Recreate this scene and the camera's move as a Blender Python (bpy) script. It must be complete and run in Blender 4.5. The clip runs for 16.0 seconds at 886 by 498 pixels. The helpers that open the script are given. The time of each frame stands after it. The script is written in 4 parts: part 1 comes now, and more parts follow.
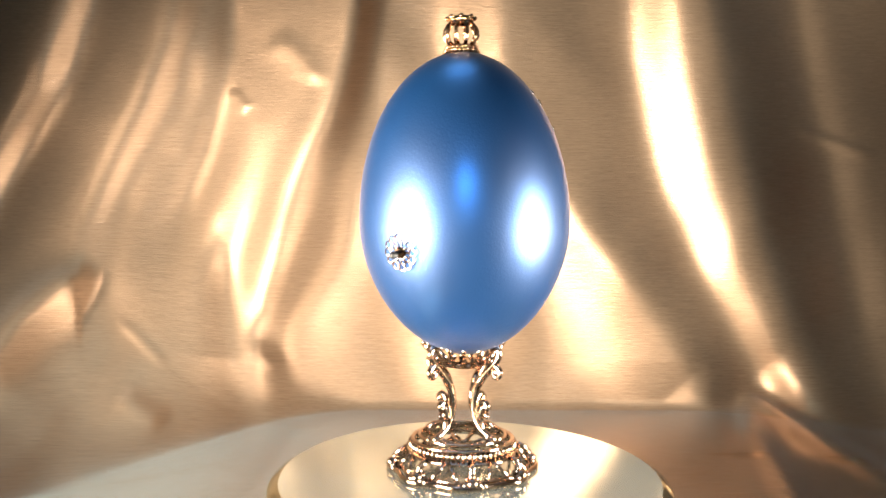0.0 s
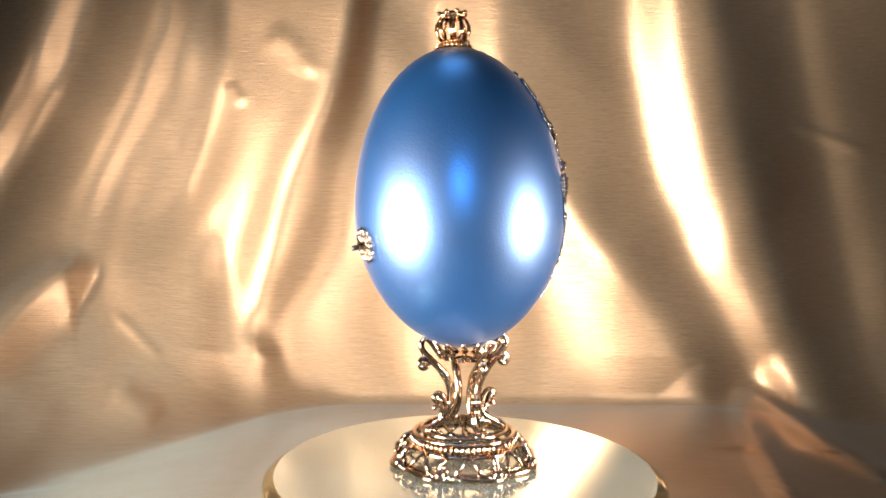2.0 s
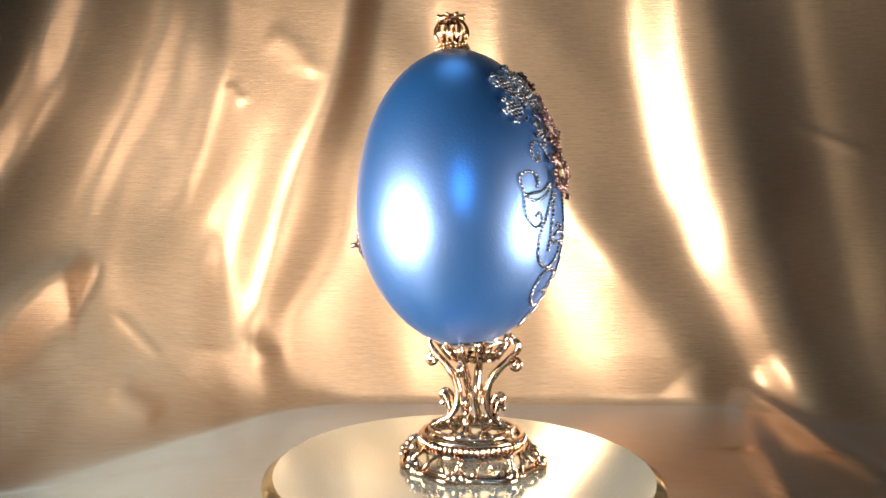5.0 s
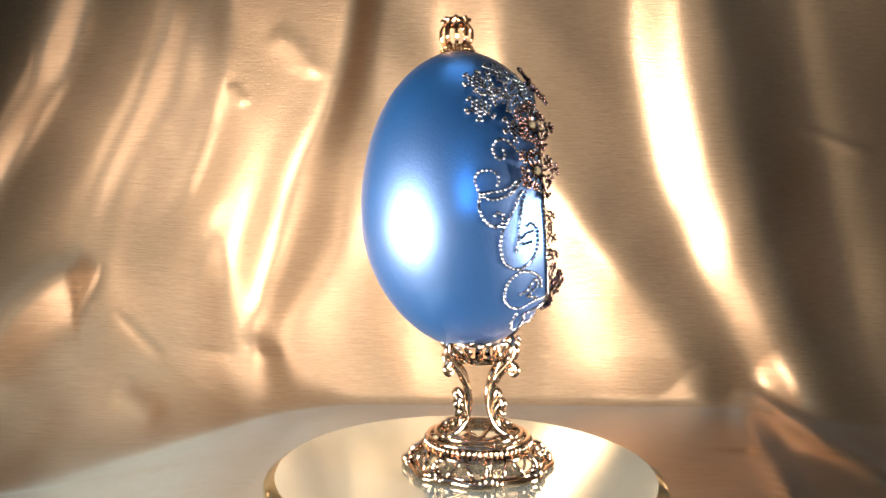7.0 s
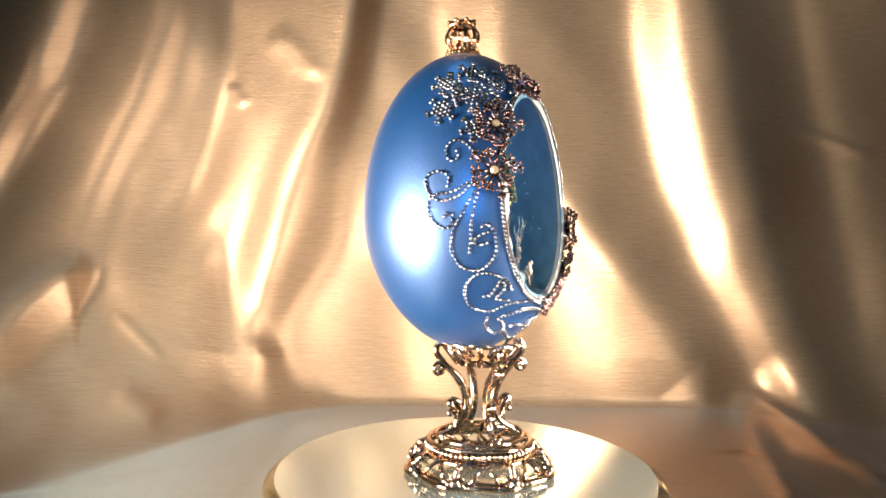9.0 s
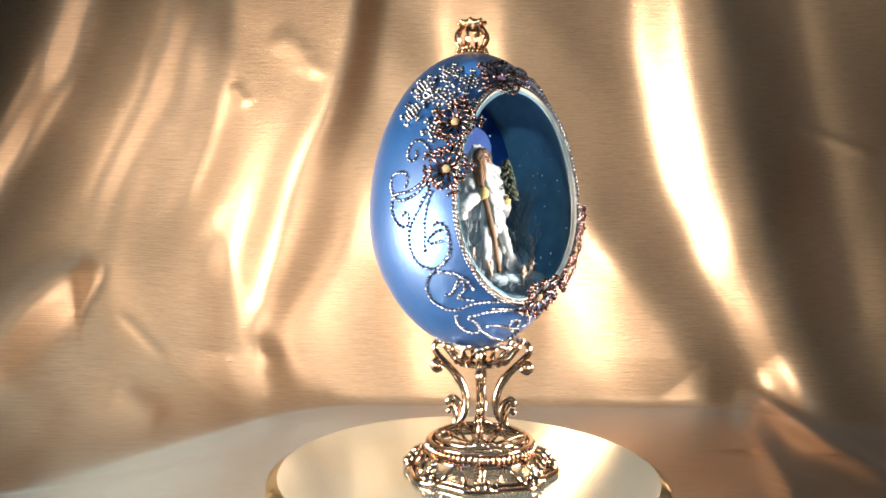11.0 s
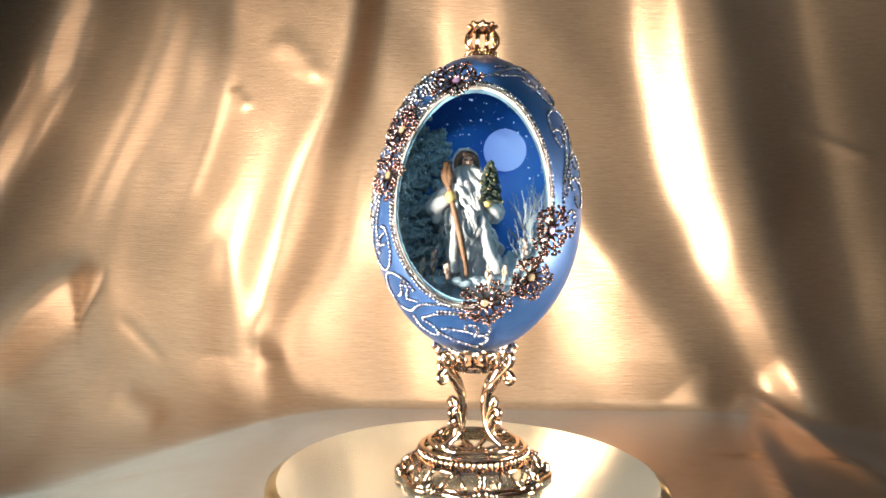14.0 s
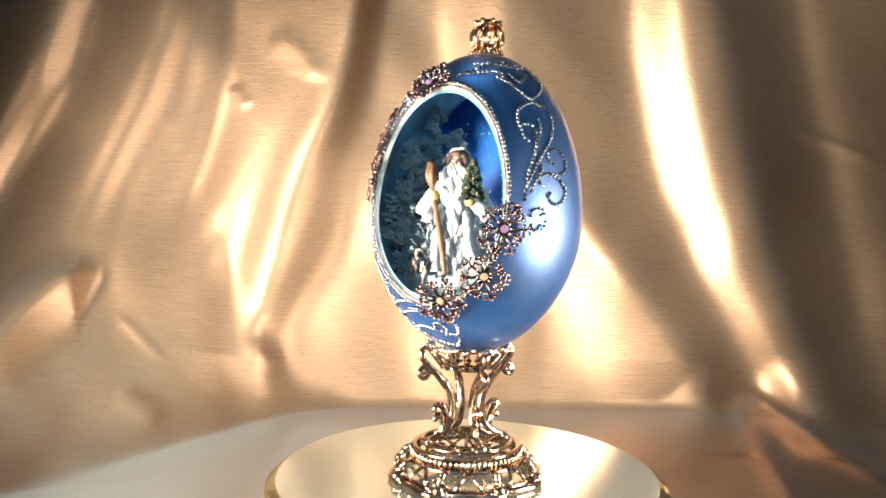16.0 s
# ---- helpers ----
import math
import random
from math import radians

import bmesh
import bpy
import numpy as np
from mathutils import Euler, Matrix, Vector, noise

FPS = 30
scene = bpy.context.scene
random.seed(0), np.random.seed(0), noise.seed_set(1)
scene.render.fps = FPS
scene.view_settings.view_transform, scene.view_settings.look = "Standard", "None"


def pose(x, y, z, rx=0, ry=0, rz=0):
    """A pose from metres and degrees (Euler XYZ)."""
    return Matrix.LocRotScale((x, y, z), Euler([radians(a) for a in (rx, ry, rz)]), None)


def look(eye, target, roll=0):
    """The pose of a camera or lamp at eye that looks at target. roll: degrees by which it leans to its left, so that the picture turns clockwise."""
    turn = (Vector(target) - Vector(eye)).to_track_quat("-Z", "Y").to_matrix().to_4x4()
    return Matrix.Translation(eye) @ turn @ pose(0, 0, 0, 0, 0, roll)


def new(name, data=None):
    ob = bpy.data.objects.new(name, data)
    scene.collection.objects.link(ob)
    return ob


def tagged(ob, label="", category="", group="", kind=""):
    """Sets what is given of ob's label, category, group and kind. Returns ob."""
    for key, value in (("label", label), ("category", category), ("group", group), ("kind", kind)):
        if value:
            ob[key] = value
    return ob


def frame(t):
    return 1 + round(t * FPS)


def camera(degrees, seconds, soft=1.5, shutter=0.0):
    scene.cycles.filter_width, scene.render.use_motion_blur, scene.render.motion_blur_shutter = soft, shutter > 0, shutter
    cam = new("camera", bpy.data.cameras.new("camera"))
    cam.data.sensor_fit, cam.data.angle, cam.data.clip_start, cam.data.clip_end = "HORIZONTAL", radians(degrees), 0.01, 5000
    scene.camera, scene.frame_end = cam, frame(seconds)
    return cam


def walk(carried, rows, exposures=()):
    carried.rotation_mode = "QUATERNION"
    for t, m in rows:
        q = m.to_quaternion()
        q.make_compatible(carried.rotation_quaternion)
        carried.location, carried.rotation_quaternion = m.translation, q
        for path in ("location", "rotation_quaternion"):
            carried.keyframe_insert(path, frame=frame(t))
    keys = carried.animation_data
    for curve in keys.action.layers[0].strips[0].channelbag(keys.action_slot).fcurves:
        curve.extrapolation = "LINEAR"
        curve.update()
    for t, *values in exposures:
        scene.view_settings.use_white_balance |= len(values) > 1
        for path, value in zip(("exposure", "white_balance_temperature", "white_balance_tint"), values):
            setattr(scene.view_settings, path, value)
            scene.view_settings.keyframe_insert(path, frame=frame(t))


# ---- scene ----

# ---------------------------------------------------------------- camera
CAM_Z = 0.135
EYE = Vector((-0.0119, -0.311, CAM_Z))
cam = camera(64.4, 16.0, soft=1.7)
# seconds, swing to the left, lift, lean (degrees): a slight unsteadiness of the shot
SWAY = [
    (0, 0.000, 0.000, 0.08),
    (0.5, -0.028, -0.168, 0.19),
    (1, -0.076, -0.298, 0.23),
    (1.5, -0.233, -0.474, 0.29),
    (2, -0.331, -0.466, 0.27),
    (3, -0.326, -0.483, 0.22),
    (4, -0.388, -0.518, 0.38),
    (6.5, -0.262, -0.397, 0.38),
    (7.5, -0.158, -0.409, 0.41),
    (8.5, -0.241, -0.306, 0.45),
    (9, -0.203, -0.299, 0.46),
    (11.5, 0.039, -0.359, 0.42),
    (12.5, 0.106, -0.260, 0.39),
    (13.5, 0.010, -0.109, 0.45),
    (14.5, -0.038, -0.062, 0.49),
    (15.5, -0.053, -0.086, 0.51),
    (16, -0.061, -0.148, 0.60),
]


def aim(left, up, lean):
    a, e = radians(left), radians(up)
    return look(EYE, EYE + Vector((-math.sin(a) * math.cos(e), math.cos(a) * math.cos(e), math.sin(e))), lean)


walk(cam, [(t, aim(a, e, r)) for t, a, e, r in SWAY], exposures=[(0.0, 0.0), (16.0, 0.0)])

# ---------------------------------------------------------------- light
world = bpy.data.worlds.new("room_air")
scene.world = world
world.use_nodes = True
world.node_tree.nodes["Background"].inputs[0].default_value = (0.45, 0.56, 0.66, 1)
world.node_tree.nodes["Background"].inputs[1].default_value = 0.01


def lamp(name, eye, target, power, size, colour, size_y=None, spread=180):
    d = bpy.data.lights.new(name, "AREA")
    d.energy, d.color, d.size = power, colour, size
    d.shape = "RECTANGLE" if size_y else "DISK"
    if size_y:
        d.size_y = size_y
    d.spread = radians(spread)
    o = new(name, d)
    o.matrix_world = look(eye, target)
    return o


lamp("desk_lamp_light_west", (-0.41, -0.21, 0.063), (0.085, 0.24, 0.166), 5.1, 0.235, (1.0, 0.895, 0.765), 0.130, spread=72)
lamp("desk_lamp_light_east", (0.285, -0.100, 0.100), (0.0, 0.02, 0.10), 0.72, 0.11, (1.0, 0.90, 0.78), spread=54)
lamp("ceiling_lamp_light", (-0.05, 0.10, 1.35), (-0.05, 0.09, 0), 2.0, 0.5, (0.44, 0.81, 1.0))
# unseen cool light added by the camera for the glint on the egg
lamp("cool_front_light", (0.0, -0.48, 0.245), (0, 0.1, 0.13), 0.62, 0.012, (0.42, 0.74, 1.0), 0.020)

# ---------------------------------------------------------------- materials


def material(name, base, rough=0.5, metal=0.0, grain=60.0, vary=0.12, bump=0.0, bump_scale=400.0, coat=0.0, coat_rough=0.2,
             second=None, stretch=(1, 1, 1), emit=None, rough_vary=0.08, sheen=0.0):
    """A surface with variation at two scales and a fine relief."""
    m = bpy.data.materials.new(name)
    m.use_nodes = True
    nt = m.node_tree
    b = nt.nodes["Principled BSDF"]
    tc = nt.nodes.new("ShaderNodeTexCoord")
    mp = nt.nodes.new("ShaderNodeMapping")
    mp.inputs["Scale"].default_value = stretch
    nt.links.new(tc.outputs["Object"], mp.inputs["Vector"])
    n1 = nt.nodes.new("ShaderNodeTexNoise")
    n1.inputs["Scale"].default_value = grain
    n1.inputs["Detail"].default_value = 6
    nt.links.new(mp.outputs[0], n1.inputs["Vector"])
    ramp = nt.nodes.new("ShaderNodeMix")
    ramp.data_type = "RGBA"
    dark = second or tuple(c * (1 - vary * 1.6) for c in base)
    ramp.inputs["A"].default_value = (*dark, 1)
    ramp.inputs["B"].default_value = (*[min(1, c * (1 + vary)) for c in base], 1)
    nt.links.new(n1.outputs["Fac"], ramp.inputs["Factor"])
    nt.links.new(ramp.outputs["Result"], b.inputs["Base Color"])
    n2 = nt.nodes.new("ShaderNodeTexNoise")
    n2.inputs["Scale"].default_value = bump_scale
    n2.inputs["Detail"].default_value = 3
    nt.links.new(mp.outputs[0], n2.inputs["Vector"])
    mr = nt.nodes.new("ShaderNodeMapRange")
    mr.inputs["To Min"].default_value = max(0.02, rough - rough_vary)
    mr.inputs["To Max"].default_value = min(1, rough + rough_vary)
    nt.links.new(n1.outputs["Fac"], mr.inputs["Value"])
    nt.links.new(mr.outputs[0], b.inputs["Roughness"])
    b.inputs["Metallic"].default_value = metal
    b.inputs["Coat Weight"].default_value = coat
    b.inputs["Coat Roughness"].default_value = coat_rough
    b.inputs["Sheen Weight"].default_value = sheen
    if bump:
        bp = nt.nodes.new("ShaderNodeBump")
        bp.inputs["Strength"].default_value = bump
        bp.inputs["Distance"].default_value = 0.0004
        nt.links.new(n2.outputs["Fac"], bp.inputs["Height"])
        nt.links.new(bp.outputs[0], b.inputs["Normal"])
        nt.links.new(bp.outputs[0], b.inputs["Coat Normal"])
    if emit:
        b.inputs["Emission Color"].default_value = (*emit[:3], 1)
        b.inputs["Emission Strength"].default_value = emit[3]
    return m


EGG_BLUE = material("pearl_blue_enamel", (0.0004, 0.088, 0.31), 0.31, 0.80, 30, 0.06, 0.24, 1100, 0.85, 0.42)
EGG_BLUE.node_tree.nodes["Principled BSDF"].inputs["Coat IOR"].default_value = 1.68
INNER_BLUE = material("inner_shell_paint", (0.16, 0.33, 0.46), 0.55, 0, 120, 0.25, 0.3, 800)
SHELL_EDGE = material("bare_shell_edge", (0.66, 0.56, 0.46), 0.6, 0, 300, 0.06, 0.2, 900)
SILVER = material("silver_bead_metal", (0.23, 0.23, 0.25), 0.20, 1.0, 500, 0.15)
FLOWER_METAL = material("antique_rose_metal", (0.185, 0.11, 0.10), 0.20, 1.0, 500, 0.3)
GOLD = material("polished_gold_plate", (0.52, 0.37, 0.26), 0.13, 1.0, 200, 0.2, 0.12, 500)
FINIAL_GOLD = material("bronze_gold_plate", (0.56, 0.34, 0.19), 0.17, 1.0, 300, 0.2)
TOPAZ = material("topaz_crystal", (0.20, 0.16, 0.10), 0.06, 0, 300, 0.2, coat=1.0, coat_rough=0.02)
AMETHYST = material("amethyst_crystal", (0.16, 0.10, 0.18), 0.06, 0, 300, 0.2, coat=1.0, coat_rough=0.02)
BLACK_PLASTIC = material("black_plastic", (0.02, 0.018, 0.017), 0.3, 0, 300, 0.2)
NIGHT = material("night_sky_paint", (0.007, 0.060, 0.31), 0.5, 0, 60, 0.3, 0.2, 700, second=(0.026, 0.18, 0.54))
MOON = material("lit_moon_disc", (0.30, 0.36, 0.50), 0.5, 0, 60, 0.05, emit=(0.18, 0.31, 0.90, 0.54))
# stars and glitter: a faint glow of their own stands in for sparkle
STAR = material("glowing_star_paint", (0.7, 0.85, 1.0), 0.5, emit=(0.5, 0.7, 1.0, 0.5))
SNOW = material("glitter_snow", (0.32, 0.42, 0.48), 0.6, 0, 250, 0.2, 0.6, 900)
NEEDLES = material("frosted_fir", (0.15, 0.21, 0.225), 0.8, 0, 250, 0.3, second=(0.36, 0.45, 0.48))
TWIG = material("frosted_twig", (0.22, 0.27, 0.30), 0.7, 0, 300, 0.2)
SEED = material("dried_seed_head", (0.50, 0.36, 0.28), 0.8, 0, 400, 0.3)
ROBE = material("painted_white_robe", (0.38, 0.40, 0.41), 0.55, 0, 300, 0.25, 0.8, 700)
SKIN = material("painted_face", (0.42, 0.26, 0.19), 0.55, 0, 400, 0.15)
HAIR = material("painted_brown", (0.045, 0.021, 0.012), 0.6, 0, 400, 0.3)
STAFF = material("painted_wood_brown", (0.13, 0.06, 0.022), 0.6, 0, 900, 0.5, stretch=(3, 3, 0.6), bump=0.8)
MITTEN = material("painted_mustard", (0.33, 0.25, 0.09), 0.6, 0, 300, 0.2)
PINE = material("painted_green_fir", (0.010, 0.022, 0.012), 0.7, 0, 500, 0.4)
FELT = material("turntable_plastic", (0.05, 0.05, 0.05), 0.5)
# walls and ceiling out of view, kept dark so they bounce little light
PLASTER = material("room_plaster", (0.13, 0.125, 0.12), 0.85, 0, 3, 0.06)
FLOOR_WOOD = material("room_floor", (0.22, 0.15, 0.10), 0.5, 0, 8, 0.2, stretch=(1, 8, 1))


MIRROR = material("silvered_mirror", (0.76, 0.86, 0.82), 0.13, 0.85, 60, 0.03, rough_vary=0.03)
MIRROR_RIM = material("ground_mirror_rim", (0.82, 0.75, 0.52), 0.10, 1.0, 60, 0.05)
MIRROR_EDGE = material("bronzed_glass_edge", (0.50, 0.38, 0.16), 0.12, 0.9, 60, 0.2)


def silk():
    m = bpy.data.materials.new("gold_slub_silk")
    m.use_nodes = True
    nt = m.node_tree
    b = nt.nodes["Principled BSDF"]
    tc = nt.nodes.new("ShaderNodeTexCoord")

    def noise_at(scale, detail, stretch):
        mp = nt.nodes.new("ShaderNodeMapping")
        mp.inputs["Scale"].default_value = stretch
        nt.links.new(tc.outputs["UV"], mp.inputs["Vector"])
        n = nt.nodes.new("ShaderNodeTexNoise")
        n.inputs["Scale"].default_value, n.inputs["Detail"].default_value = scale, detail
        nt.links.new(mp.outputs[0], n.inputs["Vector"])
        return n

    slub = noise_at(34, 5, (1.3, 26, 1))
    thread = noise_at(90, 3, (1.6, 20, 1))
    stain = noise_at(7, 4, (1, 1, 1))
    add = nt.nodes.new("ShaderNodeMath")
    add.operation = "ADD"
    nt.links.new(slub.outputs["Fac"], add.inputs[0])
    nt.links.new(thread.outputs["Fac"], add.inputs[1])
    mix = nt.nodes.new("ShaderNodeMix")
    mix.data_type = "RGBA"
    mix.inputs["A"].default_value = (0.12, 0.088, 0.058, 1)
    mix.inputs["B"].default_value = (0.30, 0.208, 0.132, 1)
    half = nt.nodes.new("ShaderNodeMapRange")
    half.inputs["From Min"].default_value, half.inputs["From Max"].default_value = 0.6, 1.4
    nt.links.new(add.outputs[0], half.inputs["Value"])
    nt.links.new(half.outputs[0], mix.inputs["Factor"])
    nt.links.new(mix.outputs["Result"], b.inputs["Base Color"])
    rr = nt.nodes.new("ShaderNodeMapRange")
    rr.inputs["To Min"].default_value, rr.inputs["To Max"].default_value = 0.36, 0.48
    nt.links.new(stain.outputs["Fac"], rr.inputs["Value"])
    nt.links.new(rr.outputs[0], b.inputs["Roughness"])
    b.inputs["Metallic"].default_value = 0.0
    b.inputs["Sheen Weight"].default_value = 0.3
    b.inputs["Sheen Roughness"].default_value = 0.4
    b.inputs["Sheen Tint"].default_value = (0.55, 0.88, 1.0, 1)
    bp = nt.nodes.new("ShaderNodeBump")
    bp.inputs["Strength"].default_value = 0.32
    bp.inputs["Distance"].default_value = 0.0007
    nt.links.new(add.outputs[0], bp.inputs["Height"])
    nt.links.new(bp.outputs[0], b.inputs["Normal"])
    # shot weave: grey-green yarns, crossed by lustrous rose-gold ones
    g = nt.nodes.new("ShaderNodeBsdfPrincipled")
    g.inputs["Metallic"].default_value = 1.0
    yarn = nt.nodes.new("ShaderNodeMix")
    yarn.data_type = "RGBA"
    yarn.inputs["A"].default_value = (0.39, 0.228, 0.118, 1)
    yarn.inputs["B"].default_value = (0.52, 0.325, 0.192, 1)
    nt.links.new(half.outputs[0], yarn.inputs["Factor"])
    nt.links.new(yarn.outputs["Result"], g.inputs["Base Color"])
    nt.links.new(rr.outputs[0], g.inputs["Roughness"])
    nt.links.new(bp.outputs[0], g.inputs["Normal"])
    both = nt.nodes.new("ShaderNodeMixShader")
    both.inputs[0].default_value = 0.46
    nt.links.new(b.outputs[0], both.inputs[1])
    nt.links.new(g.outputs[0], both.inputs[2])
    nt.links.new(both.outputs[0], nt.nodes["Material Output"].inputs["Surface"])
    return m


SILK = silk()

# ---------------------------------------------------------------- mesh tools


def unit_ball(rings=5, segs=8):
    v, f = [(0, 0, 1)], []
    for i in range(1, rings):
        a = math.pi * i / rings
        v += [(math.sin(a) * math.cos(2 * math.pi * j / segs), math.sin(a) * math.sin(2 * math.pi * j / segs), math.cos(a)) for j in range(segs)]
    v.append((0, 0, -1))
    for j in range(segs):
        k = (j + 1) % segs
        f.append((0, 1 + j, 1 + k))
        for i in range(rings - 2):
            p = 1 + i * segs
            f.append((p + j, p + segs + j, p + segs + k, p + k))
        p = 1 + (rings - 2) * segs
        f.append((p + j, len(v) - 1, p + k))
    return np.array(v), f


BALL, BALL_FACES = unit_ball()
BEAD, BEAD_FACES = unit_ball(4, 6)


class Shape:
    """Gathers the faces of one part."""

    def __init__(self):
        self.v, self.f, self.m, self.n = [], [], [], 0
        self.slot = 0

    def add(self, verts, faces):
        verts = np.asarray(verts, float)
        self.v.append(verts)
        self.f += [tuple(i + self.n for i in q) for q in faces]
        self.m += [self.slot] * len(faces)
        self.n += len(verts)
        return self

    def ball(self, c, r, fine=True, squash=(1, 1, 1)):
        return self.add((BALL if fine else BEAD) * r * np.array(squash) + np.array(c), BALL_FACES if fine else BEAD_FACES)

    def tube(self, pts, radius, segs=8, closed=False):
        pts = [Vector(p) for p in pts]
        n = len(pts)
        rad = radius if isinstance(radius, (list, tuple)) else [radius] * n
        out, side = [], None
        for i, p in enumerate(pts):
            a = pts[(i - 1) % n] if closed or i else p
            b = pts[(i + 1) % n] if closed or i < n - 1 else p
            d = (b - a).normalized()
            if side is None:
                side = d.orthogonal().normalized()
            side = (side - d * side.dot(d)).normalized()
            up = d.cross(side)
            out += [p + (side * math.cos(2 * math.pi * j / segs) + up * math.sin(2 * math.pi * j / segs)) * rad[i] for j in range(segs)]
        faces = []
        for i in range(n if closed else n - 1):
            for j in range(segs):
                k, q = (j + 1) % segs, (i + 1) % n
                faces.append((i * segs + j, i * segs + k, q * segs + k, q * segs + j))
        if not closed:
            faces += [tuple(range(segs))[::-1], tuple((n - 1) * segs + j for j in range(segs))]
        return self.add([tuple(p) for p in out], faces)

    def lathe(self, profile, segs=64, wave=None, cap=False):
        """profile: (radius, height) rows; wave(angle, row) scales the radius."""
        v, f = [], []
        for i, (r, z) in enumerate(profile):
            for j in range(segs):
                a = 2 * math.pi * j / segs
                w = r * (wave(a, i) if wave else 1)
                v.append((w * math.cos(a), w * math.sin(a), z))
        for i in range(len(profile) - 1):
            for j in range(segs):
                k = (j + 1) % segs
                f.append((i * segs + j, i * segs + k, (i + 1) * segs + k, (i + 1) * segs + j))
        if cap:
            f += [tuple(range(segs))[::-1], tuple((len(profile) - 1) * segs + j for j in range(segs))]
        return self.add(v, f)

    def moved(self, m):
        v = np.concatenate(self.v)
        r, t = np.array(m.to_3x3()), np.array(m.translation)
        self.v = [v @ r.T + t]
        return self

    def mesh(self, name, mats, smooth=True):
        me = bpy.data.meshes.new(name)
        me.from_pydata(np.concatenate(self.v).tolist(), [], self.f)
        for m in mats if isinstance(mats, (list, tuple)) else [mats]:
            me.materials.append(m)
        me.polygons.foreach_set("material_index", self.m)
        me.polygons.foreach_set("use_smooth", [smooth] * len(self.f))
        me.update()
        return me


def part(name, shape, mats, parent, label="", smooth=True, kind=""):
    me = shape if isinstance(shape, bpy.types.Mesh) else shape.mesh(name, mats, smooth)
    o = new(name, me)
    o.parent = parent
    return tagged(o, label=label, kind=kind)


def curve_through(pts, step):
    """Evenly spaced points along a smooth curve through pts."""
    p = [Vector(q) for q in pts]
    p = [p[0] * 2 - p[1]] + p + [p[-1] * 2 - p[-2]]
    fine = []
    for i in range(1, len(p) - 2):
        for k in range(24):
            t = k / 24
            a, b, c, d = p[i - 1], p[i], p[i + 1], p[i + 2]
            fine.append(0.5 * (2 * b + (c - a) * t + (2 * a - 5 * b + 4 * c - d) * t * t + (3 * b - a - 3 * c + d) * t ** 3))
    fine.append(p[-2])
    out, left = [fine[0]], step
    for a, b in zip(fine, fine[1:]):
        d = (b - a).length
        while d >= left and d > 0:
            a = a + (b - a) * (left / d)
            d -= left
            out.append(a)
            left = step
        left -= d
    return out


# ---------------------------------------------------------------- the room, the cloth
ROOM_W, ROOM_D, ROOM_H, FLOOR_Z = 1.9, 1.9, 1.75, -0.74


def box(name, lo, hi, mat):
    x0, y0, z0 = lo
    x1, y1, z1 = hi
    s = Shape().add([(x0, y0, z0), (x1, y0, z0), (x1, y1, z0), (x0, y1, z0), (x0, y0, z1), (x1, y0, z1), (x1, y1, z1), (x0, y1, z1)],
                    [(0, 3, 2, 1), (4, 5, 6, 7), (0, 1, 5, 4), (1, 2, 6, 5), (2, 3, 7, 6), (3, 0, 4, 7)])
    return new(name, s.mesh(name, mat, False))


W, D = ROOM_W, ROOM_D
tagged(box("floor", (-W, -D, FLOOR_Z - 0.1), (W, D, FLOOR_Z), FLOOR_WOOD), "brown wooden floor under the table", "floor", kind="structure")
tagged(box("ceiling", (-W, -D, ROOM_H), (W, D, ROOM_H + 0.1), PLASTER), "plain dark plaster ceiling, out of view", "ceiling", kind="structure")
tagged(box("wall_north", (-W, D, FLOOR_Z), (W, D + 0.1, ROOM_H), PLASTER), "plain dark plaster wall, out of view", "wall", kind="structure")
tagged(box("wall_south", (-W, -D - 0.1, FLOOR_Z), (W, -D, ROOM_H), PLASTER), "plain dark plaster wall, out of view", "wall", kind="structure")
tagged(box("wall_west", (-W - 0.1, -D, FLOOR_Z), (-W, D, ROOM_H), PLASTER), "plain dark plaster wall, out of view", "wall", kind="structure")
tagged(box("wall_east", (W, -D, FLOOR_Z), (W + 0.1, D, ROOM_H), PLASTER), "plain dark plaster wall, out of view", "wall", kind="structure")

FOLDS = []


def fold(path, height, before, after):
    """A fold of the cloth along path (x, height up the cloth); before and after: how far its two flanks reach."""
    FOLDS.append((path, height, before, after))


fold([(0.234, 0.011), (0.258, 0.004), (0.287, -0.011), (0.326, -0.032), (0.374, -0.059), (0.413, -0.08)], 0.0260, 0.013, 0.006)  # east swag
fold([(0.239, 0.006), (0.258, -0.027), (0.283, -0.066), (0.307, -0.109)], 0.0260, 0.010, 0.010)  # low east fold
fold([(-0.289, 0.011), (-0.267, -0.003), (-0.243, -0.015)], 0.0040, 0.012, 0.010)  # low west fold
fold([(-0.431, 0.016), (-0.402, 0.047), (-0.373, 0.079), (-0.346, 0.1), (-0.322, 0.109), (-0.298, 0.1)], 0.0200, 0.029, 0.013)  # low west arc
fold([(-0.289, 0.076), (-0.267, 0.055), (-0.243, 0.03)], 0.0018, 0.005, 0.004)  # fine crease
fold([(0.283, 0.24), (0.321, 0.226), (0.368, 0.21)], 0.0030, 0.005, 0.005)  # east crease
fold([(-0.177, 0.055), (-0.161, 0.039), (-0.144, 0.031)], 0.0018, 0.007, 0.008)  # fold tip
fold([(-0.161, 0.315), (-0.137, 0.3), (-0.125, 0.281), (-0.137, 0.267)], 0.0030, 0.010, 0.011)  # top hook
fold([(-0.192, 0.271), (-0.183, 0.255), (-0.173, 0.25)], 0.0018, 0.005, 0.006)  # top crease

PLEATS = []


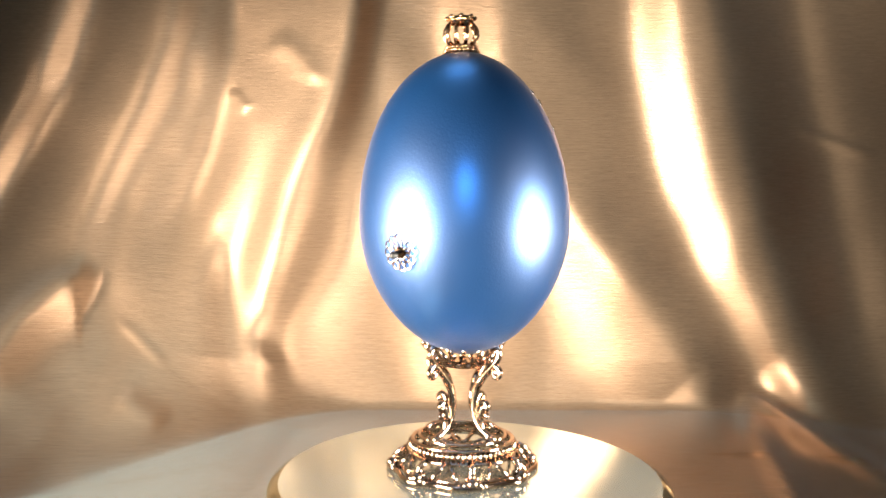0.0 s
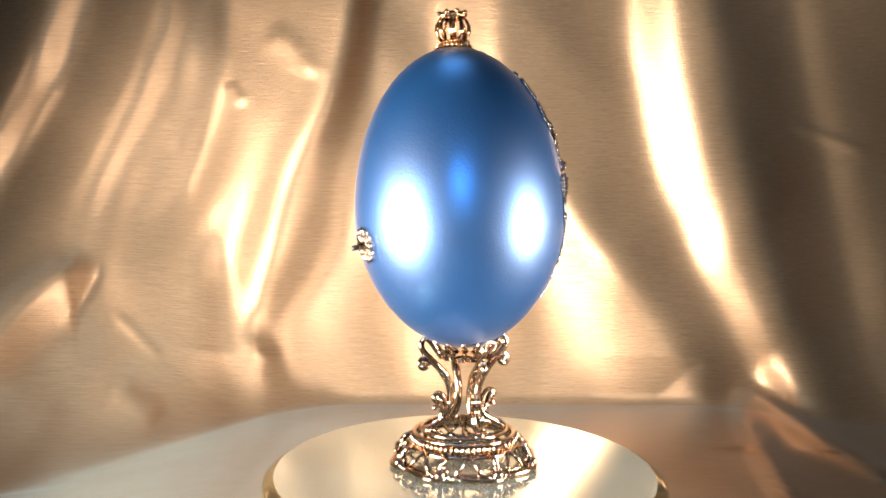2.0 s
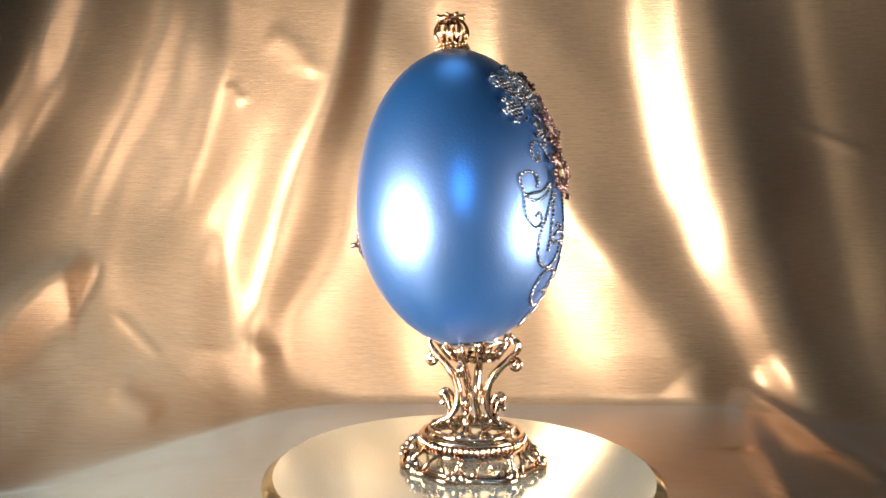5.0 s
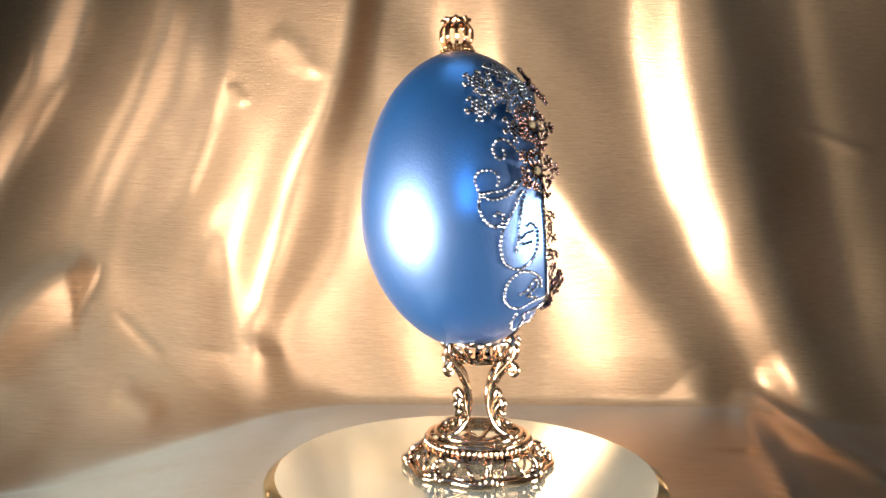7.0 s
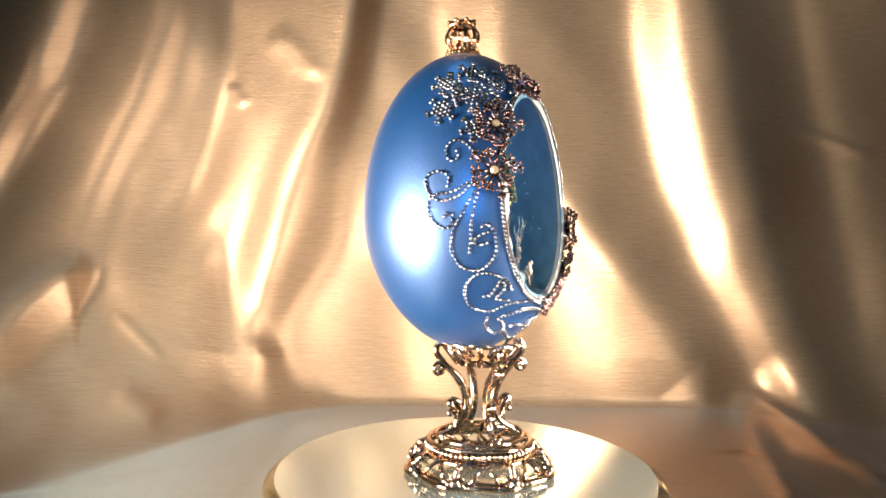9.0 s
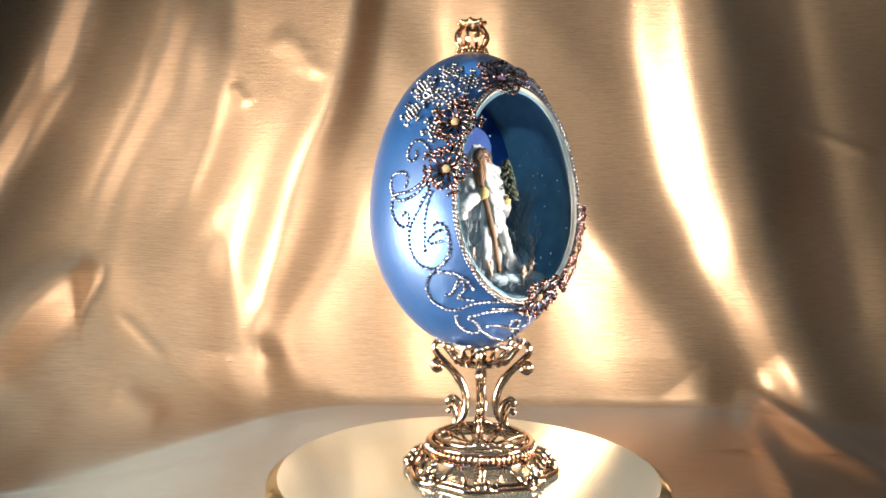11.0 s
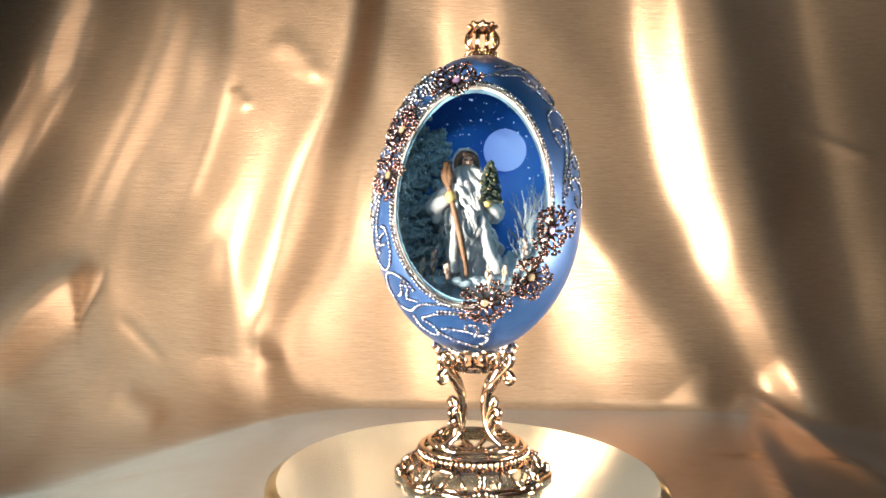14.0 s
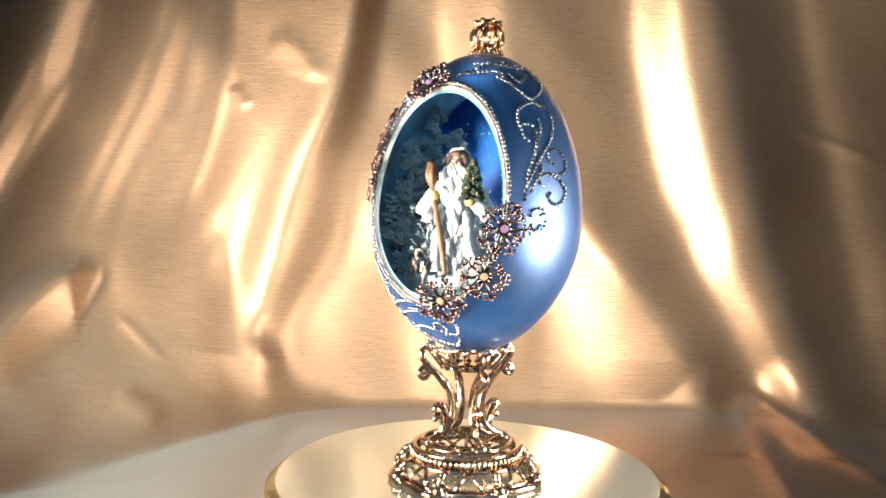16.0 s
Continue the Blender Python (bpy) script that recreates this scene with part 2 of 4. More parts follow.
def pleat(line):
    """A crest or hollow that runs down the cloth: (x, height up the cloth, how far it stands out), in metres."""
    PLEATS.append(line)


pleat([(-0.508, 0.464, -0.012), (-0.532, 0.344, -0.012), (-0.556, 0.271, -0.012), (-0.58, 0.199, -0.012), (-0.59, 0.127, -0.012), (-0.628, 0.055, 0.0), (-0.638, -0.018, 0.02), (-0.648, -0.09, 0.02)])  # beyond the west edge
pleat([(-0.305, 0.464, 0.038), (-0.342, 0.344, 0.038), (-0.368, 0.271, 0.038), (-0.407, 0.199, 0.039), (-0.445, 0.127, 0.040), (-0.513, 0.055, 0.04), (-0.532, -0.018, 0.04), (-0.542, -0.09, 0.04)])  # outer west crest
pleat([(-0.284, 0.464, 0.014), (-0.305, 0.344, 0.014), (-0.332, 0.271, 0.014), (-0.373, 0.199, 0.015), (-0.407, 0.127, 0.018), (-0.474, 0.055, 0.018), (-0.498, -0.018, 0.005), (-0.517, -0.09, 0.005)])  # outer west hollow
pleat([(-0.233, 0.464, 0.027), (-0.245, 0.344, 0.027), (-0.269, 0.271, 0.027), (-0.303, 0.199, 0.027), (-0.337, 0.127, 0.026), (-0.407, 0.055, 0.036), (-0.445, -0.018, 0.038), (-0.484, -0.09, 0.036)])  # third west crest
pleat([(-0.207, 0.464, 0.010), (-0.219, 0.344, 0.010), (-0.236, 0.271, 0.010), (-0.272, 0.199, 0.010), (-0.295, 0.127, 0.006), (-0.296, 0.055, -0.01), (-0.329, -0.018, -0.01), (-0.358, -0.09, -0.01)])  # third west hollow
pleat([(-0.195, 0.464, 0.006), (-0.203, 0.344, 0.006), (-0.212, 0.271, 0.006), (-0.231, 0.199, 0.005), (-0.257, 0.127, 0.003), (-0.267, 0.055, 0.002), (-0.284, -0.018, 0.0), (-0.296, -0.09, 0.0)])  # narrow pleat
pleat([(-0.183, 0.464, -0.004), (-0.192, 0.344, -0.004), (-0.199, 0.271, -0.004), (-0.219, 0.199, -0.002), (-0.243, 0.127, 0.005), (-0.252, 0.055, 0.005), (-0.267, -0.018, 0.004), (-0.276, -0.09, 0.004)])  # narrow tuck
pleat([(-0.146, 0.464, 0.003), (-0.156, 0.344, 0.003), (-0.166, 0.271, 0.003), (-0.19, 0.199, 0.007), (-0.213, 0.127, 0.016), (-0.211, 0.055, 0.017), (-0.196, -0.018, 0.016), (-0.18, -0.09, 0.014)])  # second west crest
pleat([(-0.117, 0.464, 0.01), (-0.127, 0.344, 0.01), (-0.139, 0.271, 0.01), (-0.166, 0.199, 0.01), (-0.19, 0.127, 0.009), (-0.192, 0.055, 0.013), (-0.177, -0.018, 0.011), (-0.163, -0.09, 0.008)])  # second west hollow
pleat([(-0.072, 0.464, 0.024), (-0.085, 0.344, 0.024), (-0.101, 0.271, 0.024), (-0.136, 0.199, 0.025), (-0.157, 0.127, 0.029), (-0.172, 0.055, 0.025), (-0.157, -0.018, 0.023), (-0.139, -0.09, 0.015)])  # west crest
pleat([(-0.052, 0.464, -0.006), (-0.068, 0.344, -0.006), (-0.076, 0.271, -0.006), (-0.089, 0.199, -0.008), (-0.098, 0.127, -0.009), (-0.140, 0.055, 0.006), (-0.118, -0.018, 0.008), (-0.098, -0.09, 0.005)])  # west hollow
pleat([(-0.014, 0.464, -0.012), (-0.015, 0.344, -0.012), (-0.017, 0.271, -0.012), (-0.021, 0.199, -0.012), (-0.028, 0.127, -0.01), (-0.038, 0.055, -0.008), (-0.04, -0.018, -0.004), (-0.045, -0.09, -0.002)])  # middle hollow
pleat([(0.032, 0.464, 0.014), (0.037, 0.344, 0.014), (0.042, 0.271, 0.014), (0.054, 0.199, 0.01), (0.068, 0.127, -0.006), (0.075, 0.055, -0.01), (0.075, -0.018, -0.006), (0.075, -0.09, -0.004)])  # middle crest
pleat([(0.049, 0.464, 0.011), (0.055, 0.344, 0.011), (0.063, 0.271, 0.011), (0.083, 0.199, 0.014), (0.131, 0.127, 0.025), (0.186, 0.055, 0.022), (0.221, -0.018, 0.026), (0.249, -0.09, 0.02)])  # pocket crest
pleat([(0.14, 0.464, -0.01), (0.145, 0.344, -0.01), (0.149, 0.271, -0.01), (0.167, 0.199, -0.008), (0.198, 0.127, -0.002), (0.239, 0.055, 0.0), (0.274, -0.018, -0.012), (0.297, -0.09, -0.016)])  # east hollow
pleat([(0.184, 0.464, 0.02), (0.189, 0.344, 0.02), (0.204, 0.271, 0.02), (0.222, 0.199, 0.02), (0.244, 0.127, 0.022), (0.275, 0.055, 0.02), (0.307, -0.018, 0.010), (0.326, -0.09, -0.006)])  # east crest
pleat([(0.205, 0.464, 0.019), (0.215, 0.344, 0.019), (0.227, 0.271, 0.019), (0.245, 0.199, 0.019), (0.264, 0.127, 0.021), (0.293, 0.055, 0.018), (0.327, -0.018, 0.007), (0.345, -0.09, -0.010)])  # east crest far side
pleat([(0.273, 0.464, -0.048), (0.287, 0.344, -0.048), (0.299, 0.271, -0.048), (0.316, 0.199, -0.048), (0.331, 0.127, -0.042), (0.35, 0.055, -0.03), (0.364, -0.018, -0.016), (0.374, -0.09, -0.01)])  # far east hollow
pleat([(0.297, 0.464, -0.045), (0.307, 0.344, -0.045), (0.321, 0.271, -0.045), (0.343, 0.199, -0.045), (0.364, 0.127, -0.04), (0.384, 0.055, -0.03), (0.393, -0.018, -0.018), (0.403, -0.09, -0.01)])  # far east crest
pleat([(0.403, 0.464, -0.064), (0.408, 0.344, -0.064), (0.413, 0.271, -0.064), (0.432, 0.199, -0.064), (0.451, 0.127, -0.064), (0.461, 0.055, -0.064), (0.471, -0.018, -0.05), (0.475, -0.09, -0.04)])  # outer east hollow
pleat([(0.528, 0.464, 0.01), (0.528, 0.344, 0.01), (0.528, 0.271, 0.01), (0.528, 0.199, 0.01), (0.528, 0.127, 0.01), (0.528, 0.055, 0.01), (0.528, -0.018, 0.01), (0.528, -0.09, 0.01)])  # beyond the east edge


def cloth_relief(x, s):
    """How far the cloth stands forward of its plain hang, at x and at s up the cloth."""
    total = 0.002 * np.sin(x * 31 + s * 9) * np.sin(s * 13 + 1.3) + 0.0006 * np.sin(x * 83 + 3 * np.sin(s * 21)) + 0.0005 * np.sin(s * 57 + x * 40)
    across, out = [], []
    for line in PLEATS:
        p = np.array([tuple(q) for q in curve_through(line, 0.006)])
        order = np.argsort(p[:, 1])
        across.append(np.interp(s, p[order, 1], p[order, 0]))
        out.append(np.interp(s, p[order, 1], p[order, 2]))
    relief = np.where(x < across[0], out[0], out[-1])
    for x0, x1, h0, h1 in zip(across, across[1:], out, out[1:]):
        t = np.clip((x - x0) / np.maximum(x1 - x0, 1e-4), 0, 1)
        t = 0.65 * t + 0.35 * t * t * (3 - 2 * t)
        relief = np.where((x >= x0) & (x < x1), h0 + (h1 - h0) * t, relief)
    for _ in range(14):
        for axis in (0, 1):
            pad = np.concatenate([np.take(relief, [0], axis), relief, np.take(relief, [-1], axis)], axis)
            n = relief.shape[axis]
            relief = 0.25 * np.take(pad, range(n), axis) + 0.5 * relief + 0.25 * np.take(pad, range(2, n + 2), axis)
    total = total + relief
    for path, height, before, after in FOLDS:
        pts = np.array([tuple(p) for p in curve_through([(a, b, 0) for a, b in path], 0.012)])[:, :2]
        if len(pts) < 2:
            continue
        best = np.full(x.shape, 1e9)
        side = np.zeros(x.shape)
        along = np.zeros(x.shape)
        for i in range(len(pts) - 1):
            a, d = pts[i], pts[i + 1] - pts[i]
            n = np.hypot(*d)
            t = np.clip(((x - a[0]) * d[0] + (s - a[1]) * d[1]) / (n * n), 0, 1)
            ex, es = x - a[0] - t * d[0], s - a[1] - t * d[1]
            q = np.hypot(ex, es)
            near = q < best
            best = np.where(near, q, best)
            side = np.where(near, d[0] * es - d[1] * ex, side)
            along = np.where(near, (i + t) / (len(pts) - 1), along)
        reach = np.where(side < 0, before, after)
        ends = np.clip(np.minimum(along, 1 - along) / 0.22, 0, 1)
        ends = ends * ends * (3 - 2 * ends)
        total = total + height * ends * np.exp(-(best / reach) ** 2)
    return total


def build_cloth():
    hang_y, top = 0.285, 0.80
    xs = np.concatenate([np.linspace(-1.0, -0.45, 20, endpoint=False), np.linspace(-0.45, 0.45, 330), np.linspace(0.45, 1.0, 21)[1:]])
    ss = np.concatenate([np.linspace(top, 0.38, 18, endpoint=False), np.linspace(0.38, -0.13, 230), np.linspace(-0.13, -0.75, 40)[1:]])
    x, s = np.meshgrid(xs, ss)

    def ease(v):
        v = np.clip(v, 0, 1)
        return v * v * (3 - 2 * v)

    # the hang turns sharply into the table behind the mirror, and slides out over it at both sides
    turn = 0.008 + 0.05 * ease((-0.08 - x) / 0.10) + 0.18 * ease((-x - 0.13) / 0.14) + 0.11 * ease((x - 0.19) / 0.20)
    arc = turn * math.pi / 2
    a = np.clip((turn - s) / turn, 0, math.pi / 2)
    y = np.where(s > turn, hang_y, hang_y - turn + turn * np.cos(a))
    z = np.where(s > turn, s, turn - turn * np.sin(a))
    y = np.where(s < turn - arc, hang_y - turn - (turn - arc - s), y)
    side = np.clip((np.abs(x + 0.01) - 0.105) / 0.12, 0, 1)
    # the folds lean out towards the room
    ex, ey, ez = EYE.x - x, EYE.y - y, EYE.z - z
    far = np.sqrt(ex * ex + ey * ey + ez * ez)
    away = 0.60 / np.maximum(-ey, 0.2)
    h = cloth_relief(EYE.x - ex * away, EYE.z - ez * away) * np.maximum(np.clip((s + 0.06) / 0.10, 0.03, 1), side * np.clip((s + 0.34) / 0.12, 0, 1))
    x, y, z = x + h * ex / far, y + h * ey / far, z + h * ez / far
    z = np.where((y < 0.13) & (np.abs(x) < 0.115), np.clip(z, -0.003, 0.004), np.maximum(z, -0.003))
    nx, ns = len(xs), len(ss)
    me = bpy.data.meshes.new("silk_cloth")
    v = np.stack([x.ravel(), y.ravel(), z.ravel()], 1)
    f = [(i * nx + j, (i + 1) * nx + j, (i + 1) * nx + j + 1, i * nx + j + 1) for i in range(ns - 1) for j in range(nx - 1)]
    me.from_pydata(v.tolist(), [], f)
    uv = me.uv_layers.new(name="weave")
    loops = np.empty(len(me.loops), int)
    me.loops.foreach_get("vertex_index", loops)
    uv.data.foreach_set("uv", np.stack([x.ravel()[loops], s.ravel()[loops]], 1).ravel())
    me.polygons.foreach_set("use_smooth", [True] * len(f))
    me.materials.append(SILK)
    o = new("silk_cloth", me)
    return tagged(o, "gold slub silk cloth hung in folds and spread over the table", "cloth")


build_cloth()
tagged(box("table", (-1.0, -0.75, -0.035), (1.0, 0.33, -0.008), FLOOR_WOOD), "wooden table top under the gold silk cloth", "table")


# ---------------------------------------------------------------- turning: the mirror disc, the stand, the egg
DISC_R, DISC_Z = 0.0872, -0.0985
LEAN_FIXED = pose(0, 0, 0, 1.2, 0.2, 0)


def spin(t):
    return -(12.997 * t + 0.04 * t * (16 - t) / 16)


def disc_pose(t):
    return Matrix.Translation((0, 0, CAM_Z)) @ LEAN_FIXED @ pose(0, 0, DISC_Z, 0, 0, spin(t))


def stand_pose(t):
    return Matrix.Translation((0, 0, CAM_Z)) @ LEAN_FIXED @ pose(0, 0, 0, 0, 0, spin(t)) @ pose(-0.0027, 0.0058, DISC_Z)


def egg_pose(t):
    return (Matrix.Translation((0, 0, CAM_Z)) @ LEAN_FIXED @ pose(0, 0, 0, 0, 0, spin(t)) @ pose(-0.0012, 0.0019, -0.048)
            @ pose(0, 0, 0, 3.155, 0, 0) @ pose(0, 0, 0, 0, -1.34, 0))


def build_disc():
    disc = new("round_mirror")
    tagged(disc, "round mirror with pale sloping rim and bronze edge", "mirror")
    r, b = DISC_R, 0.0045
    part("mirror_face", Shape().lathe([(0.0001, 0), (r - b, 0)], 128), MIRROR, disc, smooth=False)
    part("bevel", Shape().lathe([(r - b, 0), (r - b + 0.0002, -0.0001), (r - 0.0002, -0.0024), (r, -0.0028)], 128), MIRROR_RIM, disc, "pale bevelled rim of the mirror")
    part("edge", Shape().lathe([(r, -0.0028), (r + 0.0003, -0.0036), (r + 0.0003, -0.0110), (r - 0.001, -0.0118), (0.001, -0.0118)], 128), MIRROR_EDGE, disc, "bronze coloured edge band")
    return disc


def build_turntable():
    top = CAM_Z + DISC_Z - 0.0145
    s = Shape().lathe([(0.001, 0.004), (0.058, 0.004), (0.060, 0.006), (0.060, top - 0.003), (0.058, top), (0.001, top)], 64)
    o = new("turntable_base", s.mesh("turntable_base", FELT))
    tagged(o, "dark round turntable base under the mirror plate", "turntable")
    part("spindle", Shape().lathe([(0.012, top - 0.001), (0.012, top + 0.006)], 24, cap=True), FELT, o)


def ring(r, z, thick, segs=72, n=8):
    return Shape().tube([(r * math.cos(2 * math.pi * i / segs), r * math.sin(2 * math.pi * i / segs), z) for i in range(segs)], thick, n, True)


def polar(r, deg, z):
    return (r * math.cos(radians(deg)), r * math.sin(radians(deg)), z)


MM = 0.001


def build_stand():
    st = new("egg_stand")
    tagged(st, "ornate polished gold openwork stand with four scrolled legs", "stand")
    # foot: a lobed ring, an openwork skirt, a beaded ring
    s = Shape()
    s.tube([polar((32.0 + 1.3 * math.cos(8 * a)) * MM, math.degrees(a), 1.3 * MM) for a in [2 * math.pi * i / 128 for i in range(128)]], 1.2 * MM, 8, True)
    s.tube([polar((29.3 + 0.8 * math.cos(8 * a)) * MM, math.degrees(a), 2.4 * MM) for a in [2 * math.pi * i / 128 for i in range(128)]], 0.9 * MM, 8, True)
    part("foot_ring", s, GOLD, st)
    for i in range(8):
        a = 45 * i + 6
        s = Shape()
        boss = part("foot_boss", s.ball(polar(31.6 * MM, a, 3.0 * MM), 2.6 * MM, True, (1, 1, 0.9)), GOLD, st)
        for r, d, z, b in ((30.0, 0, 5.6, 1.7), (31.6, -5, 2.2, 1.6), (31.6, 5, 2.2, 1.6), (29.6, -4, 4.2, 1.1), (29.6, 4, 4.2, 1.1), (32.0, -9, 1.9, 1.1), (32.0, 9, 1.9, 1.1)):
            part("knob", Shape().ball(polar(r * MM, a + d, z * MM), b * MM), GOLD, boss)
        s = Shape()
        s.tube([polar(30.4 * MM, a, 5.5 * MM), polar(28.5 * MM, a + 1, 8.2 * MM), polar(25.4 * MM, a, 9.6 * MM)], [1.5 * MM, 1.1 * MM, 1.3 * MM])
        s.ball(polar(28.2 * MM, a + 1, 8.0 * MM), 1.6 * MM)
        part("skirt_post", s, GOLD, st)
        for d in (-1, 1):
            s = Shape()
            m = a + 22.5
            s.tube([polar(30.0 * MM, m + d * 11, 2.6 * MM), polar(28.0 * MM, m + d * 7, 5.6 * MM), polar(25.2 * MM, m + d * 1.8, 8.8 * MM)], [1.0 * MM, 0.75 * MM, 0.9 * MM])
            part("skirt_brace", s, GOLD, st)
    s = Shape().lathe([(24.8 * MM, 7.6 * MM), (25.6 * MM, 8.2 * MM), (24.8 * MM, 8.9 * MM), (23.2 * MM, 9.0 * MM), (22.9 * MM, 12.6 * MM), (23.6 * MM, 13.0 * MM),
                       (23.2 * MM, 13.8 * MM), (22.2 * MM, 14.0 * MM), (21.4 * MM, 13.6 * MM), (21.4 * MM, 12.4 * MM), (22.0 * MM, 9.4 * MM), (24.8 * MM, 7.6 * MM)], 96)
    part("collar", s, GOLD, st)
    s = Shape()
    for i in range(64):
        s.ball(polar(23.7 * MM, 5.625 * i, 10.9 * MM), 0.88 * MM, False, (1, 1, 2.4))
    part("bead_band", s, GOLD, st, kind="stuff")
    s = ring(19.2 * MM, 14.9 * MM, 0.85 * MM)
    part("upper_ring", s, GOLD, st)
    for i in range(8):
        s = Shape().tube([polar(18.4 * MM, 45 * i + 20, 13.8 * MM), polar(8 * MM, 45 * i + 26, 10.5 * MM), polar(2 * MM, 45 * i + 30, 9.5 * MM)], 0.8 * MM, 6)
        part("inner_spoke", s, GOLD, st)
    # legs
    def leg(turn):
        s = Shape()
        line = curve_through([(18.8, 0, 56.2), (20.6, 0, 54.6), (20.4, 0, 51.4), (17.0, 0, 47.4), (12.3, 0, 42.6), (8.6, 0, 37.5), (6.6, 0, 31.0), (7.2, 0, 24.8), (9.8, 0, 20.3), (13.0, 0, 17.8), (17.0, 0, 16.2)], 0.9)
        n = len(line)
        rad = [(1.25 + 0.55 * math.sin(math.pi * i / n) + 0.25 * math.exp(-((i - n * 0.42) / 2.0) ** 2)) * MM for i in range(n)]
        s.tube([p * MM for p in line], rad, 10)
        # hanging scroll
        s.tube([p * MM for p in curve_through([(17.5, 0, 48.2), (19.8, 0, 47.6), (21.6, 0, 45.2), (20.0, 0, 43.0), (17.8, 0, 44.2), (18.6, 0, 45.8)], 0.7)], 1.35 * MM, 8)
        s.ball((19.5 * MM, 0, 45.2 * MM), 2.0 * MM, True, (1, 0.8, 1))
        # leaf at the foot
        s.tube([p * MM for p in curve_through([(9.0, 0, 20.5), (8.9, 0, 25.5), (10.2, 0, 29.6), (12.8, 0, 31.2), (14.6, 0, 29.4), (13.4, 0, 27.6)], 0.7)], 1.45 * MM, 8)
        s.tube([p * MM for p in curve_through([(11.5, 0, 18.6), (10.9, 0, 22.5), (12.0, 0, 25.6), (14.0, 0, 26.0), (14.6, 0, 24.2)], 0.7)], 1.25 * MM, 8)
        s.ball((13.7 * MM, 0, 29.3 * MM), 1.55 * MM)
        s.ball((14.3 * MM, 0, 24.9 * MM), 1.2 * MM)
        for y in (-1.3, 1.3):
            s.tube([p * MM for p in curve_through([(9.6, 0, 19.5), (10.6, y, 23), (11.8, y, 27), (13.0, y * 0.7, 29.8)], 0.9)], 0.8 * MM, 6)
        # joint on the ring
        s.ball((17.6 * MM, 0, 15.8 * MM), 2.1 * MM, True, (1, 1.4, 0.8))
        for y in (-3.2, 3.2):
            s.ball((18.4 * MM, y * MM, 15.2 * MM), 1.35 * MM)
        s.ball((8.2 * MM, 0, 36.5 * MM), 1.7 * MM, True, (1, 1, 0.6))
        s.ball((7.0 * MM, 0, 25.2 * MM), 1.7 * MM, True, (1, 1, 0.6))
        return part("leg", s.moved(pose(0, 0, 0, 0, 0, turn)), GOLD, st)
    for i in range(4):
        leg(90 * i + 137)
    # cup: rim, base ring and petals
    part("cup_rim", ring(17.6 * MM, 56.0 * MM, 0.9 * MM, 72), GOLD, st)
    s = Shape().lathe([(4 * MM, 45.6 * MM), (9.6 * MM, 45.9 * MM), (11.2 * MM, 46.9 * MM), (11.0 * MM, 47.9 * MM), (9 * MM, 47.2 * MM), (4 * MM, 46.8 * MM)], 48)
    part("cup_base", s, GOLD, st)
    for i in range(16):
        a = 22.5 * i
        s = Shape().tube([polar(10.8 * MM, a, 47.4 * MM), polar(13.6 * MM, a + 2, 50.2 * MM), polar(16.2 * MM, a, 53.6 * MM), polar(17.9 * MM, a, 56.4 * MM)], [1.5 * MM, 0.85 * MM, 0.85 * MM, 1.4 * MM], 7)
        s.ball(polar(18.0 * MM, a + 11, 56.7 * MM), 1.0 * MM)
        part("cup_petal", s, GOLD, st)
    return st


EGG_R, EGG_MID, EGG_UP, EGG_DOWN = 0.0458, 0.0606, 0.0724, 0.0589
CUT_TURN, CUT_D, CUT_Z, CUT_LEAN = 86.0, 0.0326, 0.069, 0.027


def egg_radius(z):
    u = (z - EGG_MID) / (EGG_UP if z > EGG_MID else EGG_DOWN)
    if abs(u) >= 1:
        return 0.0
    return EGG_R * (math.sqrt(1 - u * u) if u > 0 else (1 - abs(u) ** 1.9) ** 0.55)


def on_egg(deg, z_mm, lift=0.0):
    """A place on the shell, at a turn in degrees and a height in mm over the level of the knob."""
    z = 0.048 + z_mm * MM
    r, e = egg_radius(z), 0.0005
    slope = (egg_radius(z + e) - egg_radius(z - e)) / (2 * e)
    n = Vector((math.cos(radians(deg)), math.sin(radians(deg)), -slope)).normalized()
    return Vector((r * math.cos(radians(deg)), r * math.sin(radians(deg)), z)) + n * lift, n


def egg_shell(inset, cut=True):
    rows, segs = 110, 144
    bm = bmesh.new()
    grid = []
    for i in range(rows + 1):
        w = math.cos(math.pi * i / rows)
        z = EGG_MID + w * (EGG_UP if w > 0 else EGG_DOWN)
        k = (EGG_R - inset) / EGG_R
        z2 = EGG_MID + (z - EGG_MID) * k
        r = max(egg_radius(z) * k, 1e-5)
        grid.append([bm.verts.new((r * math.cos(2 * math.pi * j / segs), r * math.sin(2 * math.pi * j / segs), z2)) for j in range(segs)])
    for i in range(rows):
        for j in range(segs):
            bm.faces.new((grid[i][j], grid[i + 1][j], grid[i + 1][(j + 1) % segs], grid[i][(j + 1) % segs]))
    if cut:
        n = Vector((math.cos(radians(CUT_TURN)), math.sin(radians(CUT_TURN)), 0))
        bmesh.ops.bisect_plane(bm, geom=bm.verts[:] + bm.edges[:] + bm.faces[:], plane_co=n * CUT_D + Vector((0, 0, CUT_Z)),
                               plane_no=n + Vector((0, 0, CUT_LEAN)), clear_outer=True)
    me = bpy.data.meshes.new("shell")
    bm.to_mesh(me)
    bm.free()
    me.polygons.foreach_set("use_smooth", [True] * len(me.polygons))
    return me


def cut_depth(z):
    """How far from the egg's axis the window's plane stands at a height."""
    return CUT_D - CUT_LEAN * (z - CUT_Z)


